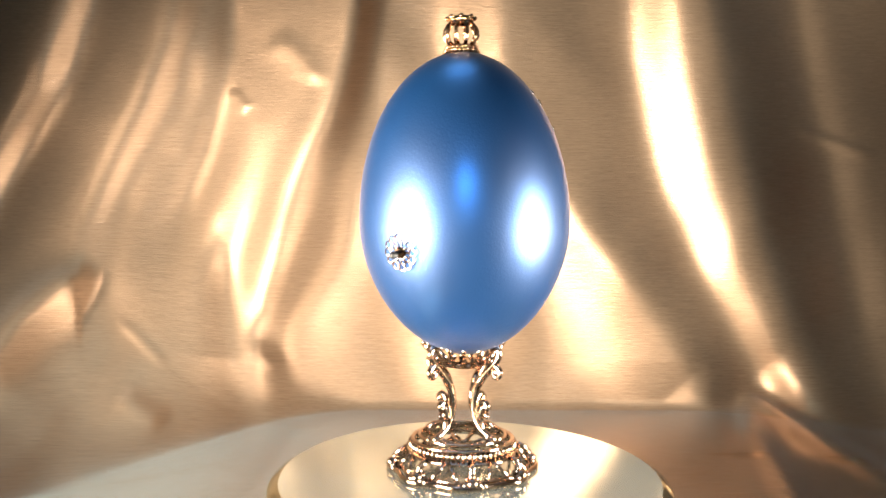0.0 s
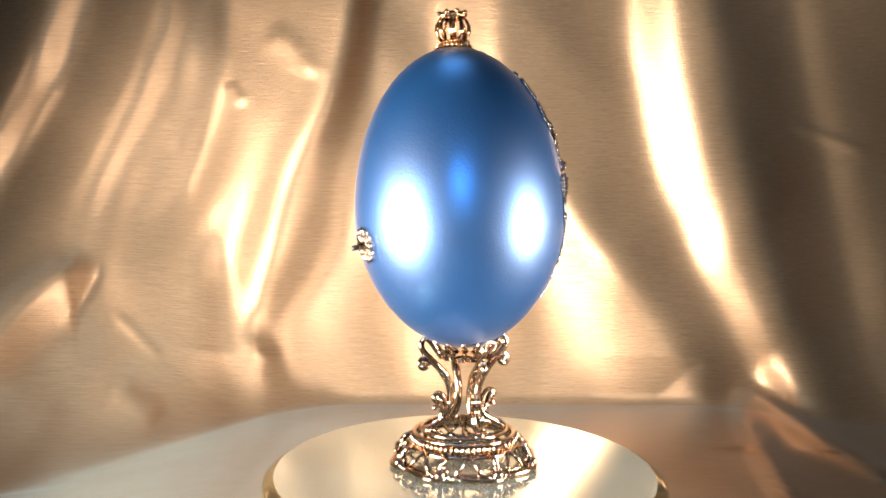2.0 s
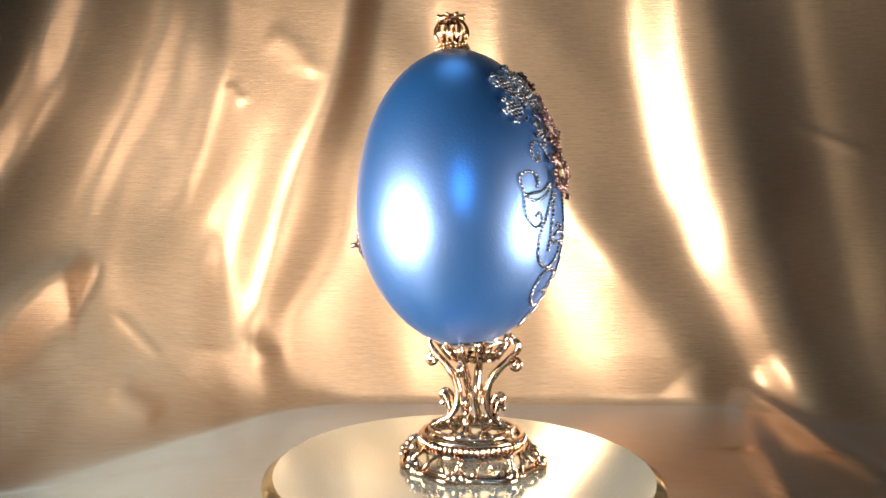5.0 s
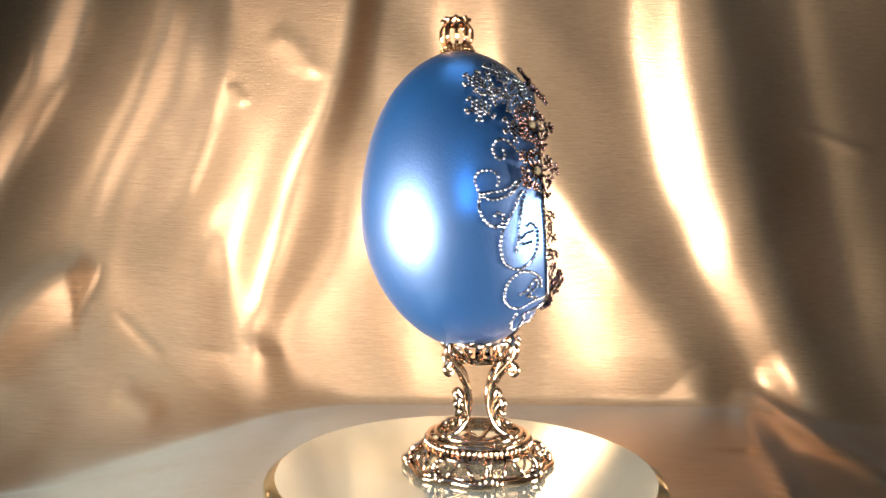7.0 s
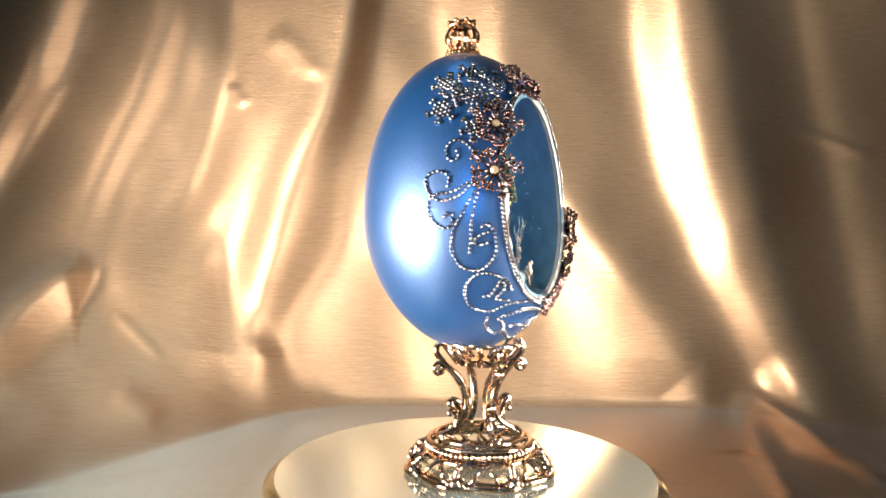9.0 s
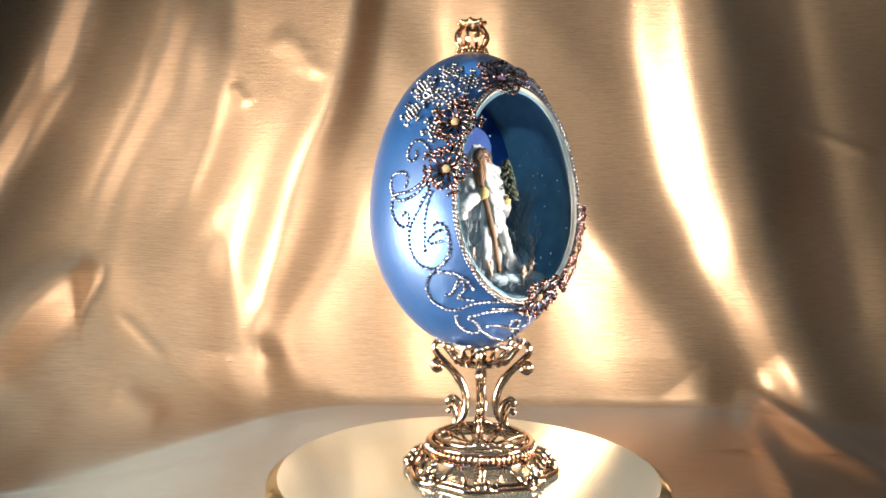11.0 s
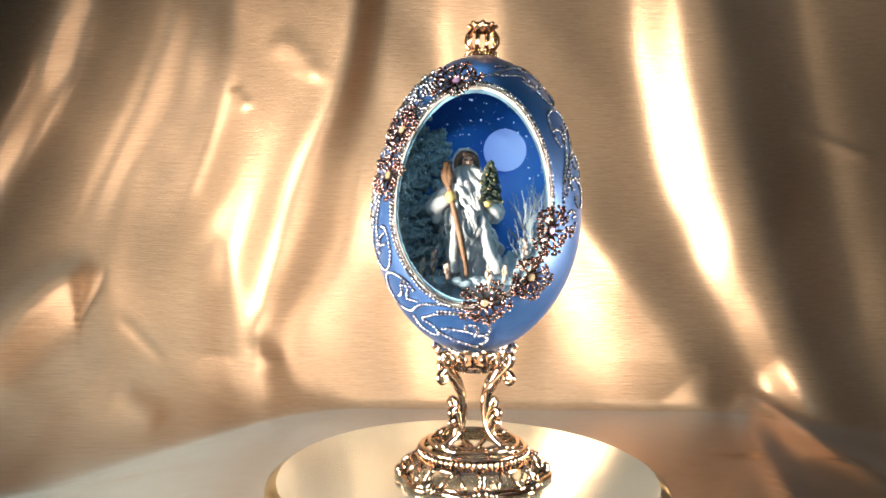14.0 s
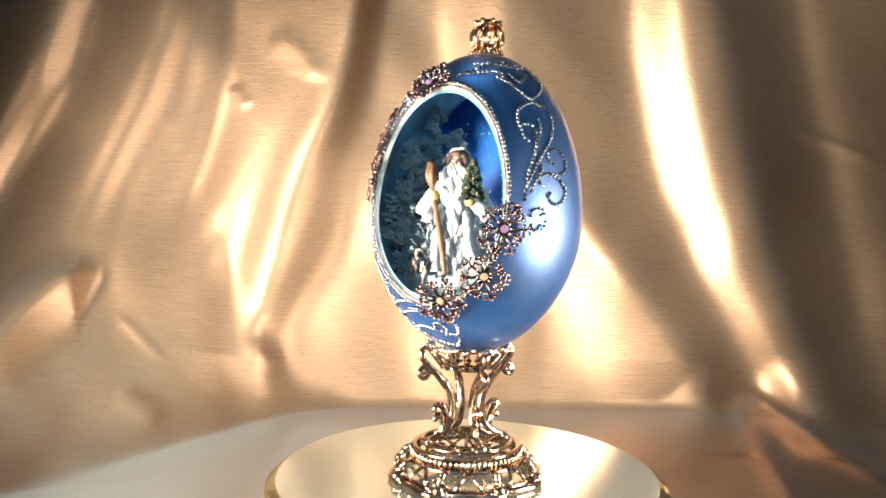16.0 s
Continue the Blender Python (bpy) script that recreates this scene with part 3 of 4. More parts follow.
def cut_outline(k=1.0, n=120):
    """The outline of the window in its plane: (across, height) pairs, k: scale about its middle."""
    inside = [z for z in np.linspace(0.005, 0.130, 4000) if egg_radius(z) > cut_depth(z)]
    top, low = inside[-1], inside[0]
    mid, half = (top + low) / 2, (top - low) / 2
    out = []
    for i in range(n):
        a = 2 * math.pi * i / n
        z = mid + half * math.sin(a)
        w = math.sqrt(max(0, egg_radius(z) ** 2 - cut_depth(z) ** 2))
        out.append((math.copysign(w, math.cos(a)) * k, mid + (z - mid) * k))
    return out


CUT = pose(0, 0, 0, 0, 0, CUT_TURN - 90)


def in_cut(across, z, out=0.0):
    return CUT @ Vector((-across, cut_depth(z) + out, z))


def beads(shape, pts, r):
    for p in pts:
        shape.ball(tuple(p), r, False)
    return shape


def scroll(egg, path):
    """A string of small metal beads laid on the shell along (turn, height) points."""
    pts = [on_egg(a, z)[0] for a, z in path]
    s = Shape()
    for p in curve_through(pts, 1.78 * MM):
        a = math.degrees(math.atan2(p.y, p.x))
        q, n = on_egg(a, (p.z - 0.048) * 1000, 0.45 * MM)
        s.ball(tuple(q), 0.80 * MM, False)
    part("bead_scroll", s, SILVER, egg, kind="stuff")


def rosette(egg, a, z, r, arms=6):
    c, n = on_egg(a, z, 0.4 * MM)
    u = Vector((0, 0, 1)).cross(n).normalized()
    v = n.cross(u)
    s = Shape().ball(tuple(c), 1.0 * MM, False)
    for i in range(arms):
        t = 2 * math.pi * i / arms + 0.3
        for k in range(1, int(r / 1.9) + 1):
            s.ball(tuple(c + (u * math.cos(t) + v * math.sin(t)) * 1.9 * k * MM - n * (k * k * 0.05 * MM)), 0.95 * MM, False)
        e = c + (u * math.cos(t) + v * math.sin(t)) * r * MM
        for d in (-1, 1):
            s.ball(tuple(c + (u * math.cos(t + d * 0.52) + v * math.sin(t + d * 0.52)) * 0.66 * r * MM), 0.8 * MM, False)
        for d in (-0.55, 0.55):
            s.ball(tuple(e + (u * math.cos(t + d) + v * math.sin(t + d)) * 1.3 * MM), 0.9 * MM, False)
    part("bead_snowflake", s, SILVER, egg, kind="stuff")


def metal_flower(egg, a, z, gem, seed):
    rnd = random.Random(seed)
    c, n = on_egg(a, z, 1.2 * MM)
    u = Vector((0, 0, 1)).cross(n).normalized()
    v = n.cross(u)
    s = Shape()
    for i in range(10):
        t = 2 * math.pi * i / 10 + rnd.uniform(-0.1, 0.1)
        d = u * math.cos(t) + v * math.sin(t)
        w = v * math.cos(t) - u * math.sin(t)
        long = (10.4 if i % 2 == 0 else 8.2) * rnd.uniform(0.9, 1.08)
        tip = c + d * long * MM + n * rnd.uniform(0.4, 1.6) * MM
        s.tube([c + d * 1.6 * MM, c + d * long * 0.5 * MM + n * 0.9 * MM, tip], [0.75 * MM, 0.55 * MM, 0.6 * MM], 6)
        for k, r in ((0.62, 1.5), (0.86, 1.9)):
            for sgn in (-1, 1):
                p = c + d * long * k * MM + n * 0.9 * MM
                e = p + (w * sgn * r + d * 0.9) * MM
                s.tube([p, e], 0.42 * MM, 5)
                s.ball(tuple(e), 0.80 * MM, False)
        s.ball(tuple(tip), 0.95 * MM, False)
    f = part("filigree_flower", s, FLOWER_METAL, egg, "antique rose-gold snowflake filigree")
    for i in range(10):
        t = 2 * math.pi * (i + 0.5) / 10
        s.ball(tuple(c + (u * math.cos(t) + v * math.sin(t)) * 2.4 * MM + n * 0.7 * MM), 0.55 * MM, False)
    g = Shape()
    rings = [(0.3, 1.3), (1.15, 1.2), (1.75, 0.6), (1.75, 0.0)]
    vs = []
    for r, h in rings:
        vs += [tuple(c + (u * math.cos(2 * math.pi * j / 8) + v * math.sin(2 * math.pi * j / 8)) * r * MM + n * h * MM) for j in range(8)]
    fs = [tuple(range(8))] + [(i * 8 + j, (i + 1) * 8 + j, (i + 1) * 8 + (j + 1) % 8, i * 8 + (j + 1) % 8) for i in range(3) for j in range(8)]
    part("crystal", g.add(vs, fs), gem, f, "faceted glass crystal", smooth=False)


def build_egg():
    egg = new("decorated_egg")
    tagged(egg, "pearly blue eggshell with oval window, bead scrolls and metal snowflakes", "egg")
    me = egg_shell(0.0)
    me.materials.append(EGG_BLUE)
    part("shell", me, None, egg, "pearly blue painted eggshell")
    me = egg_shell(0.0017)
    me.materials.append(INNER_BLUE)
    part("lining", me, None, egg, "pale blue painted inside of the shell")
    # the cut edge
    a, b = cut_outline(1.004), cut_outline(0.955)
    n = len(a)
    vs = [tuple(in_cut(x, z, 0.0002)) for x, z in a] + [tuple(in_cut(x, z, 0.0002)) for x, z in b] + [tuple(in_cut(x, z, -0.0022)) for x, z in b]
    fs = [(k * n + i, k * n + (i + 1) % n, (k + 1) * n + (i + 1) % n, (k + 1) * n + i) for k in range(2) for i in range(n)]
    part("window_rim", Shape().add(vs, fs), SHELL_EDGE, egg, "cream cut edge of the shell")
    # two rows of beads round the window
    for k, r, out in ((1.010, 0.88, 0.35), (0.976, 0.52, 0.75)):
        s = Shape()
        o = [in_cut(x, z, out * MM) for x, z in cut_outline(k, 240)]
        beads(s, curve_through(o + [o[0]], r * 1.95 * MM)[:-1], r * MM)
        part("bead_trim", s, SILVER, egg, kind="stuff")
    scroll(egg, [(20.6, 35.5), (21.1, 33.1), (18.5, 31.8), (15.9, 33.0), (15.0, 36.0), (17.0, 38.9), (21.5, 39.9), (26.2, 37.7), (29.5, 34.2), (32.2, 31.5)])
    scroll(egg, [(15.6, 21.9), (16.7, 24.6), (14.5, 27.1), (9.8, 27.7), (5.6, 26.2), (5.0, 22.9), (7.4, 18.6), (12.0, 16.4), (16.9, 16.9), (21.9, 18.5), (25.6, 21.2), (28.4, 23.8)])
    scroll(egg, [(8.7, 18.7), (12.2, 19.2), (16.4, 19.5), (20.6, 20.5), (26.2, 23.4)])
    scroll(egg, [(6.9, 17.5), (6.2, 14.0), (7.5, 10.0), (10.5, 7.1), (14.4, 5.9), (17.3, 7.4), (17.8, 10.1), (15.6, 11.5), (13.5, 10.3)])
    scroll(egg, [(28.8, 19.4), (26.2, 16.6), (23.6, 12.8), (20.7, 8.8), (18.0, 5.4), (16.7, 1.3), (16.8, -3.4), (19.4, -7.9), (24.4, -10.1), (29.9, -10.5), (35.3, -8.2), (38.5, -4.3), (38.8, 0.2), (37.3, 5.0), (33.9, 7.0), (31.1, 6.0)])
    scroll(egg, [(30.2, 19.0), (28.6, 15.1), (27.4, 10.8), (26.4, 6.5), (26.3, 2.2), (25.6, -1.5), (25.5, -3.8)])
    scroll(egg, [(27.6, -0.0), (29.6, 2.1), (33.3, 3.8), (36.2, 4.2)])
    scroll(egg, [(29.6, -0.9), (33.3, -0.3), (36.2, 0.3)])
    scroll(egg, [(50.6, -18.3), (47.2, -15.0), (40.6, -12.7), (34.0, -11.6), (28.1, -12.4), (23.8, -15.2), (21.9, -19.0), (23.7, -23.2), (30.2, -26.1), (39.8, -26.8), (48.2, -24.8), (57.9, -23.7), (75.3, -23.6)])
    scroll(egg, [(33.8, -20.8), (38.0, -20.0), (40.4, -17.3), (43.0, -14.9), (46.0, -17.5), (43.8, -19.7), (41.5, -21.9), (51.4, -22.9)])
    scroll(egg, [(38.0, -29.3), (38.1, -33.0), (47.0, -36.3), (56.2, -35.8), (53.8, -32.4), (46.9, -30.0), (53.4, -28.8), (62.5, -27.7), (77.0, -27.2), (106.2, -28.1)])
    scroll(egg, [(57.6, -35.3), (73.4, -38.9), (101.0, -41.1), (101.7, -39.9), (104.1, -36.5), (73.7, -33.6), (62.6, -33.7)])
    scroll(egg, [(84.8, -34.3), (84.4, -32.0), (91.1, -31.6), (94.7, -34.1), (92.4, -36.1), (103.4, -35.4), (104.4, -32.2), (97.0, -29.2), (86.5, -27.5), (73.8, -26.4), (61.8, -26.5)])
    scroll(egg, [(101.6, 70.3), (115.4, 73.4), (133.1, 76.3), (149.7, 75.9), (164.4, 73.5), (169.0, 69.3), (158.4, 63.4), (148.2, 59.9), (142.3, 61.5), (136.8, 64.3), (130.6, 67.9), (128.0, 72.0)])
    scroll(egg, [(85.2, 66.1), (94.9, 69.3), (108.9, 69.7), (122.8, 70.8), (132.4, 70.3)])
    scroll(egg, [(104.3, 74.4), (120.2, 74.9), (138.1, 74.4), (160.7, 73.4), (163.1, 69.0)])
    scroll(egg, [(135.6, 49.1), (135.8, 53.1), (139.6, 56.0), (146.2, 57.9), (154.0, 57.7), (160.1, 55.8), (161.3, 51.9), (158.8, 47.0), (155.0, 42.7), (150.1, 38.3), (146.1, 34.1), (142.6, 29.6), (139.8, 25.6), (138.5, 21.9), (138.2, 18.2)])
    scroll(egg, [(136.2, 47.4), (137.5, 44.8), (139.1, 42.5), (141.0, 41.6)])
    scroll(egg, [(137.1, 47.9), (141.5, 48.7), (145.2, 48.0), (146.2, 45.8), (144.3, 43.4)])
    scroll(egg, [(149.6, 51.1), (150.1, 48.8), (149.0, 45.9), (146.5, 42.3), (145.0, 38.9), (142.8, 34.4), (140.7, 30.5), (138.9, 26.1)])
    scroll(egg, [(156.1, 34.0), (153.4, 35.4), (152.8, 38.1), (156.3, 39.9), (161.1, 39.8), (164.9, 37.7), (166.0, 34.5), (163.3, 31.2), (157.5, 29.7), (152.7, 29.9), (148.2, 28.7), (144.8, 26.9), (142.5, 24.0), (141.1, 21.0)])
    scroll(egg, [(153.9, 29.2), (158.4, 28.5), (162.1, 26.5), (164.2, 23.4), (162.3, 20.0), (157.7, 18.1), (153.3, 18.8), (151.5, 21.3), (154.0, 22.6)])
    scroll(egg, [(145.7, 33.6), (147.9, 31.8), (146.6, 29.6), (144.1, 28.3), (146.0, 26.3), (148.6, 24.5)])
    scroll(egg, [(142.2, 12.8), (142.8, 14.8), (145.9, 15.8), (148.8, 15.5), (149.6, 13.8), (146.9, 13.0)])
    scroll(egg, [(142.8, 8.1), (145.2, 7.2), (147.6, 8.6), (146.7, 10.6)])
    scroll(egg, [(149.0, 7.8), (150.4, 9.8), (151.1, 12.0)])
    scroll(egg, [(134.2, 66.3), (129.5, 66.9), (124.5, 68.2)])
    scroll(egg, [(134.6, 69.7), (138.4, 68.0), (143.8, 67.2), (150.3, 69.9)])
    for a, z, r in ((12.2, 64.6, 4.5), (11.6, 53.1, 5.0), (31.0, 58.2, 6.5), (30.2, 44.5, 4.5), (31.8, 69.6, 4.5), (48.9, 64.3, 5.5), (44.6, 53.8, 4.5), (20.5, 60.0, 3.0)):
        rosette(egg, a, z, r)
    for i, (a, z, gem) in enumerate(((72.0, 65.5, AMETHYST), (41.6, 46.0, TOPAZ), (38.3, 27.4, TOPAZ), (96.5, -21.5, TOPAZ), (121.0, -11.0, TOPAZ), (128.5, 7.0, AMETHYST))):
        metal_flower(egg, a, z, gem, i)
    # push button on a pierced rosette
    c, nn = on_egg(235.2, 2.2, 0.3 * MM)
    u = Vector((0, 0, 1)).cross(nn).normalized()
    v = nn.cross(u)
    s = Shape()
    for i in range(12):
        t = 2 * math.pi * i / 12
        m = c + (u * math.cos(t) + v * math.sin(t)) * 5.9 * MM + nn * 0.5 * MM
        s.tube([m + (u * math.cos(q) + v * math.sin(q)) * 1.55 * MM for q in [2 * math.pi * k / 10 for k in range(10)]], 0.36 * MM, 5, True)
        s.tube([c + (u * math.cos(t) + v * math.sin(t)) * 1.5 * MM + nn * 0.9 * MM, c + (u * math.cos(t) + v * math.sin(t)) * 4.5 * MM + nn * 0.6 * MM], 0.4 * MM, 5)
        s.ball(tuple(c + (u * math.cos(t) + v * math.sin(t)) * 3.2 * MM + nn * 0.7 * MM), 0.55 * MM, False)
    cap = part("switch_rosette", s, GOLD, egg, "pierced silver-gold bead cap")
    m = Matrix.Translation(c) @ nn.to_track_quat("Z", "Y").to_matrix().to_4x4()
    part("collar", Shape().lathe([(2.3 * MM, 0), (2.3 * MM, 1.2 * MM), (1.5 * MM, 1.9 * MM), (1.4 * MM, 3.4 * MM), (0.2 * MM, 3.5 * MM)], 20).moved(m), GOLD, cap)
    part("push_button", Shape().lathe([(1.15 * MM, 3.2 * MM), (1.15 * MM, 6.0 * MM), (0.9 * MM, 6.3 * MM), (0.05 * MM, 6.4 * MM)], 20).moved(m), BLACK_PLASTIC, cap, "black push button")
    build_finial(egg)
    build_diorama(egg)
    return egg


def build_finial(egg):
    z0 = 0.1307
    s = Shape()
    s.lathe([(9.0 * MM, z0 - 0.6 * MM), (8.2 * MM, z0 + 0.6 * MM), (7.0 * MM, z0 + 1.4 * MM), (7.2 * MM, z0 + 2.6 * MM), (6.2 * MM, z0 + 3.6 * MM), (6.3 * MM, z0 + 4.6 * MM), (4.6 * MM, z0 + 5.2 * MM), (0.1 * MM, z0 + 5.3 * MM)], 40)
    for r, z, b, k in ((9.6, -0.8, 0.75, 34), (8.4, 0.9, 0.8, 30), (7.3, 2.6, 0.8, 26), (6.6, 4.2, 0.8, 24)):
        for i in range(k):
            s.ball(polar(r * MM, 360 * i / k, z0 + z * MM), b * MM, False)
    base = part("finial_base", s, FINIAL_GOLD, egg, "bronze-gold beaded cap")
    for i in range(10):
        s = Shape()
        for d in (-3.5, 3.5):
            a = 36 * i + d
            s.tube([polar(r * MM, a, z0 + z * MM) for r, z in ((4.4, 5.0), (6.4, 6.8), (7.5, 9.4), (7.3, 11.8), (5.9, 14.0), (4.6, 15.2))], 0.5 * MM, 6)
        part("finial_rib", s, FINIAL_GOLD, base)
    s = Shape().lathe([(4.2 * MM, z0 + 14.6 * MM), (5.0 * MM, z0 + 15.4 * MM), (6.0 * MM, z0 + 17.0 * MM), (4.5 * MM, z0 + 16.6 * MM), (0.3 * MM, z0 + 16.2 * MM)], 40, lambda a, i: 1 + 0.10 * math.cos(8 * a))
    for i in range(8):
        s.ball(polar(5.9 * MM, 45 * i, z0 + 16.8 * MM), 1.05 * MM)
    s.ball((0, 0, z0 + 16.6 * MM), 1.6 * MM)
    part("finial_crown", s, FINIAL_GOLD, base)


def twig(s, p, d, size, rnd, depth=0):
    n = 4
    pts, q = [p], Vector(p)
    for i in range(n):
        d = (d + Vector((rnd.uniform(-.22, .22), rnd.uniform(-.22, .22), rnd.uniform(-.05, .2)))).normalized()
        q = q + d * size / n
        pts.append(q)
    s.tube(pts, [max(0.16, (0.46 - 0.11 * depth) * (1 - 0.6 * i / n)) * MM for i in range(n + 1)], 4)
    if depth < 2:
        for i in (2, 3, 4):
            for _ in range(1 if depth else 2):
                e = (d + Vector((rnd.uniform(-.9, .9), rnd.uniform(-.9, .9), rnd.uniform(.1, .7)))).normalized()
                twig(s, pts[i], e, size * 0.45, rnd, depth + 1)


def needle_spray(s, p, d, size, rnd):
    """A frosted branch: a stem with many short clumps."""
    d = Vector(d).normalized()
    s.tube([p, p + d * size], 0.3 * MM, 4)
    for i in range(13):
        q = p + d * size * (0.12 + 0.88 * i / 12)
        w = 1.25 - 0.6 * i / 12
        for _ in range(4):
            e = Vector((rnd.uniform(-1, 1), rnd.uniform(-1, 1), rnd.uniform(-0.5, 1))).normalized()
            s.tube([q, q + (e + d * 0.4) * w * 2.3 * MM], [0.42 * MM, 0.16 * MM], 3)


DRIFT, DRIFT_FACES = unit_ball(12, 20)


def drift(s, c, r, tall):
    """A rough heap of crusted snow."""
    v = [Vector(p) * r * (1 + 0.30 * noise.noise(Vector(p) * 2.2 + Vector(c) * 900) + 0.16 * noise.noise(Vector(p) * 7 + Vector(c) * 700)) for p in DRIFT]
    s.add([(c[0] + p.x, c[1] + p.y, c[2] + p.z * tall) for p in v], DRIFT_FACES)


def build_diorama(egg):
    # painted sky board, stars and moon
    y0 = -0.0185
    s = Shape()
    rim = []
    for i in range(72):
        a = 2 * math.pi * i / 72
        z = 0.078 + 0.047 * math.sin(a)
        rim.append((0.0335 * math.cos(a), z))
    vs = [(x, y0 + 7.0 * x * x, z) for x, z in rim] + [(x, y0 - 0.0012 + 7.0 * x * x, z) for x, z in rim]
    mid = [(0, y0, 0.078), (0, y0 - 0.0012, 0.078)]
    n = 72
    fs = [(2 * n, i, (i + 1) % n) for i in range(n)] + [(2 * n + 1, n + (i + 1) % n, n + i) for i in range(n)] + [(i, n + i, n + (i + 1) % n, (i + 1) % n) for i in range(n)]
    part("sky_board", s.add(vs + mid, fs), NIGHT, egg, "deep blue painted night sky board")
    rnd = random.Random(5)
    s = Shape()
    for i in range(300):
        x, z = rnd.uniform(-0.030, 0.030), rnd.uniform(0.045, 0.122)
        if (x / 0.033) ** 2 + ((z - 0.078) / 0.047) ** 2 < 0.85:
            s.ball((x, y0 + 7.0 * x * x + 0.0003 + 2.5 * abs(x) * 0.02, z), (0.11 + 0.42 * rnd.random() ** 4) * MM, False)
    part("glowing_star", s, STAR, egg, kind="stuff")
    # glitter on the lining, its glints given as emission
    s = Shape()
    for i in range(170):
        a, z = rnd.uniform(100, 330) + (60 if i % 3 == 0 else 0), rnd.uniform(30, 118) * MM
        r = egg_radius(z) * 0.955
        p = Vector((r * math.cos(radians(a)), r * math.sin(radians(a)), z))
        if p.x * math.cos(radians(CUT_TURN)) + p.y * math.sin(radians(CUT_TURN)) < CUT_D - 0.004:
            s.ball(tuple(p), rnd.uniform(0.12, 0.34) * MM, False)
    part("glowing_glitter_fleck", s, STAR, egg, kind="stuff")
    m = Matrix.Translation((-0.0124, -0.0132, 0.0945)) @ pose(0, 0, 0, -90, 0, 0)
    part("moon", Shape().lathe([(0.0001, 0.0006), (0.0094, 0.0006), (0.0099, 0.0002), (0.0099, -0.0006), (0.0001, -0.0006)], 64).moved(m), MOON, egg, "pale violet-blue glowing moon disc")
    # snow ground with mounds
    s = Shape()
    vs, fs = [], []
    for i in range(25):
        for j in range(48):
            a, q = 2 * math.pi * j / 48, i / 24
            z = 0.0335
            rr = 0.040 * q
            x, y = rr * math.cos(a), rr * math.sin(a)
            z = 0.0335 - 0.42 * max(0, y - 0.008) + 0.0035 * noise.noise(Vector((x * 90, y * 90, 1))) + 0.0015 * noise.noise(Vector((x * 300, y * 300, 4)))
            lim = (egg_radius(z) - 0.0022)
            k = min(1, lim / max(rr, 1e-6))
            x, y = x * k, y * k
            dn = x * math.cos(radians(CUT_TURN)) + y * math.sin(radians(CUT_TURN))
            if dn > CUT_D - 0.003:
                y -= dn - (CUT_D - 0.003)
            vs.append((x, y, z))
    for i in range(24):
        for j in range(48):
            fs.append((i * 48 + j, (i + 1) * 48 + j, (i + 1) * 48 + (j + 1) % 48, i * 48 + (j + 1) % 48))
    part("snow_ground", s.add(vs, fs), SNOW, egg, "glittering white snow ground")
    for x, y, r in ((-0.012, 0.016, 6.0), (-0.019, 0.008, 8.5), (-0.017, -0.004, 11), (-0.024, 0.002, 10), (-0.008, -0.008, 10), (-0.010, 0.006, 7), (0.018, 0.004, 5.0), (0.016, -0.006, 8.0), (-0.004, 0.020, 4.5), (0.014, 0.016, 4.0), (0.004, 0.022, 3.5), (-0.020, 0.018, 5.0)):
        s = Shape()
        drift(s, (x, y, 0.0325), r * MM, 1.25 if x < -0.006 and y < 0.01 else 0.7)
        drift(s, (x + 0.003, y + 0.001, 0.0335), r * 0.7 * MM, 0.7)
        part("snow_mound", s, SNOW, egg)
    # tall frosted fir at the side of the window where the sun sets on the sky board
    for k, (x, y, h) in enumerate(((0.025, -0.005, 0.076), (0.030, 0.007, 0.058), (0.018, -0.012, 0.066))):
        s = Shape()
        r2 = random.Random(20 + k)
        s.tube([(x, y, 0.032), (x, y, 0.034 + h)], [0.9 * MM, 0.3 * MM], 6)
        for i in range(80):
            z = 0.036 + h * i / 80
            t = r2.uniform(0, 2 * math.pi)
            size = (17 * (1 - i / 84) + 2) * MM * r2.uniform(0.7, 1.1)
            d = Vector((math.cos(t), math.sin(t), 0.25))
            e = Vector((x, y, z)) + d * size
            if math.hypot(e.x, e.y) > egg_radius(e.z) - 0.003 or e.y < -0.016:
                size *= 0.35
            needle_spray(s, Vector((x, y, z)), d, size, r2)
        part("frosted_fir", s, NEEDLES, egg, "grey-green frosted fir tree")
    for k, (x, y, h) in enumerate(((-0.022, -0.002, 0.036), (-0.025, 0.008, 0.030), (-0.018, 0.014, 0.020), (0.018, 0.012, 0.022), (-0.019, 0.003, 0.026), (0.010, -0.008, 0.030))):
        s = Shape()
        r2 = random.Random(40 + k)
        for _ in range(2):
            twig(s, Vector((x, y, 0.033)), Vector((r2.uniform(-.25, .25), r2.uniform(-.2, .2), 1)).normalized(), h * r2.uniform(0.8, 1.1), r2)
        part("bare_shrub", s, TWIG, egg, "frosted white bare twigs")
    for k, (x, y, h) in enumerate(((0.017, 0.021, 0.016), (0.011, 0.025, 0.010), (-0.021, 0.016, 0.022), (-0.006, 0.026, 0.008), (0.022, 0.016, 0.012), (-0.012, 0.024, 0.010))):
        s = Shape()
        r2 = random.Random(60 + k)
        p = Vector((x, y, 0.030))
        s.tube([p, p + Vector((0.0005, 0, h))], 0.25 * MM, 4)
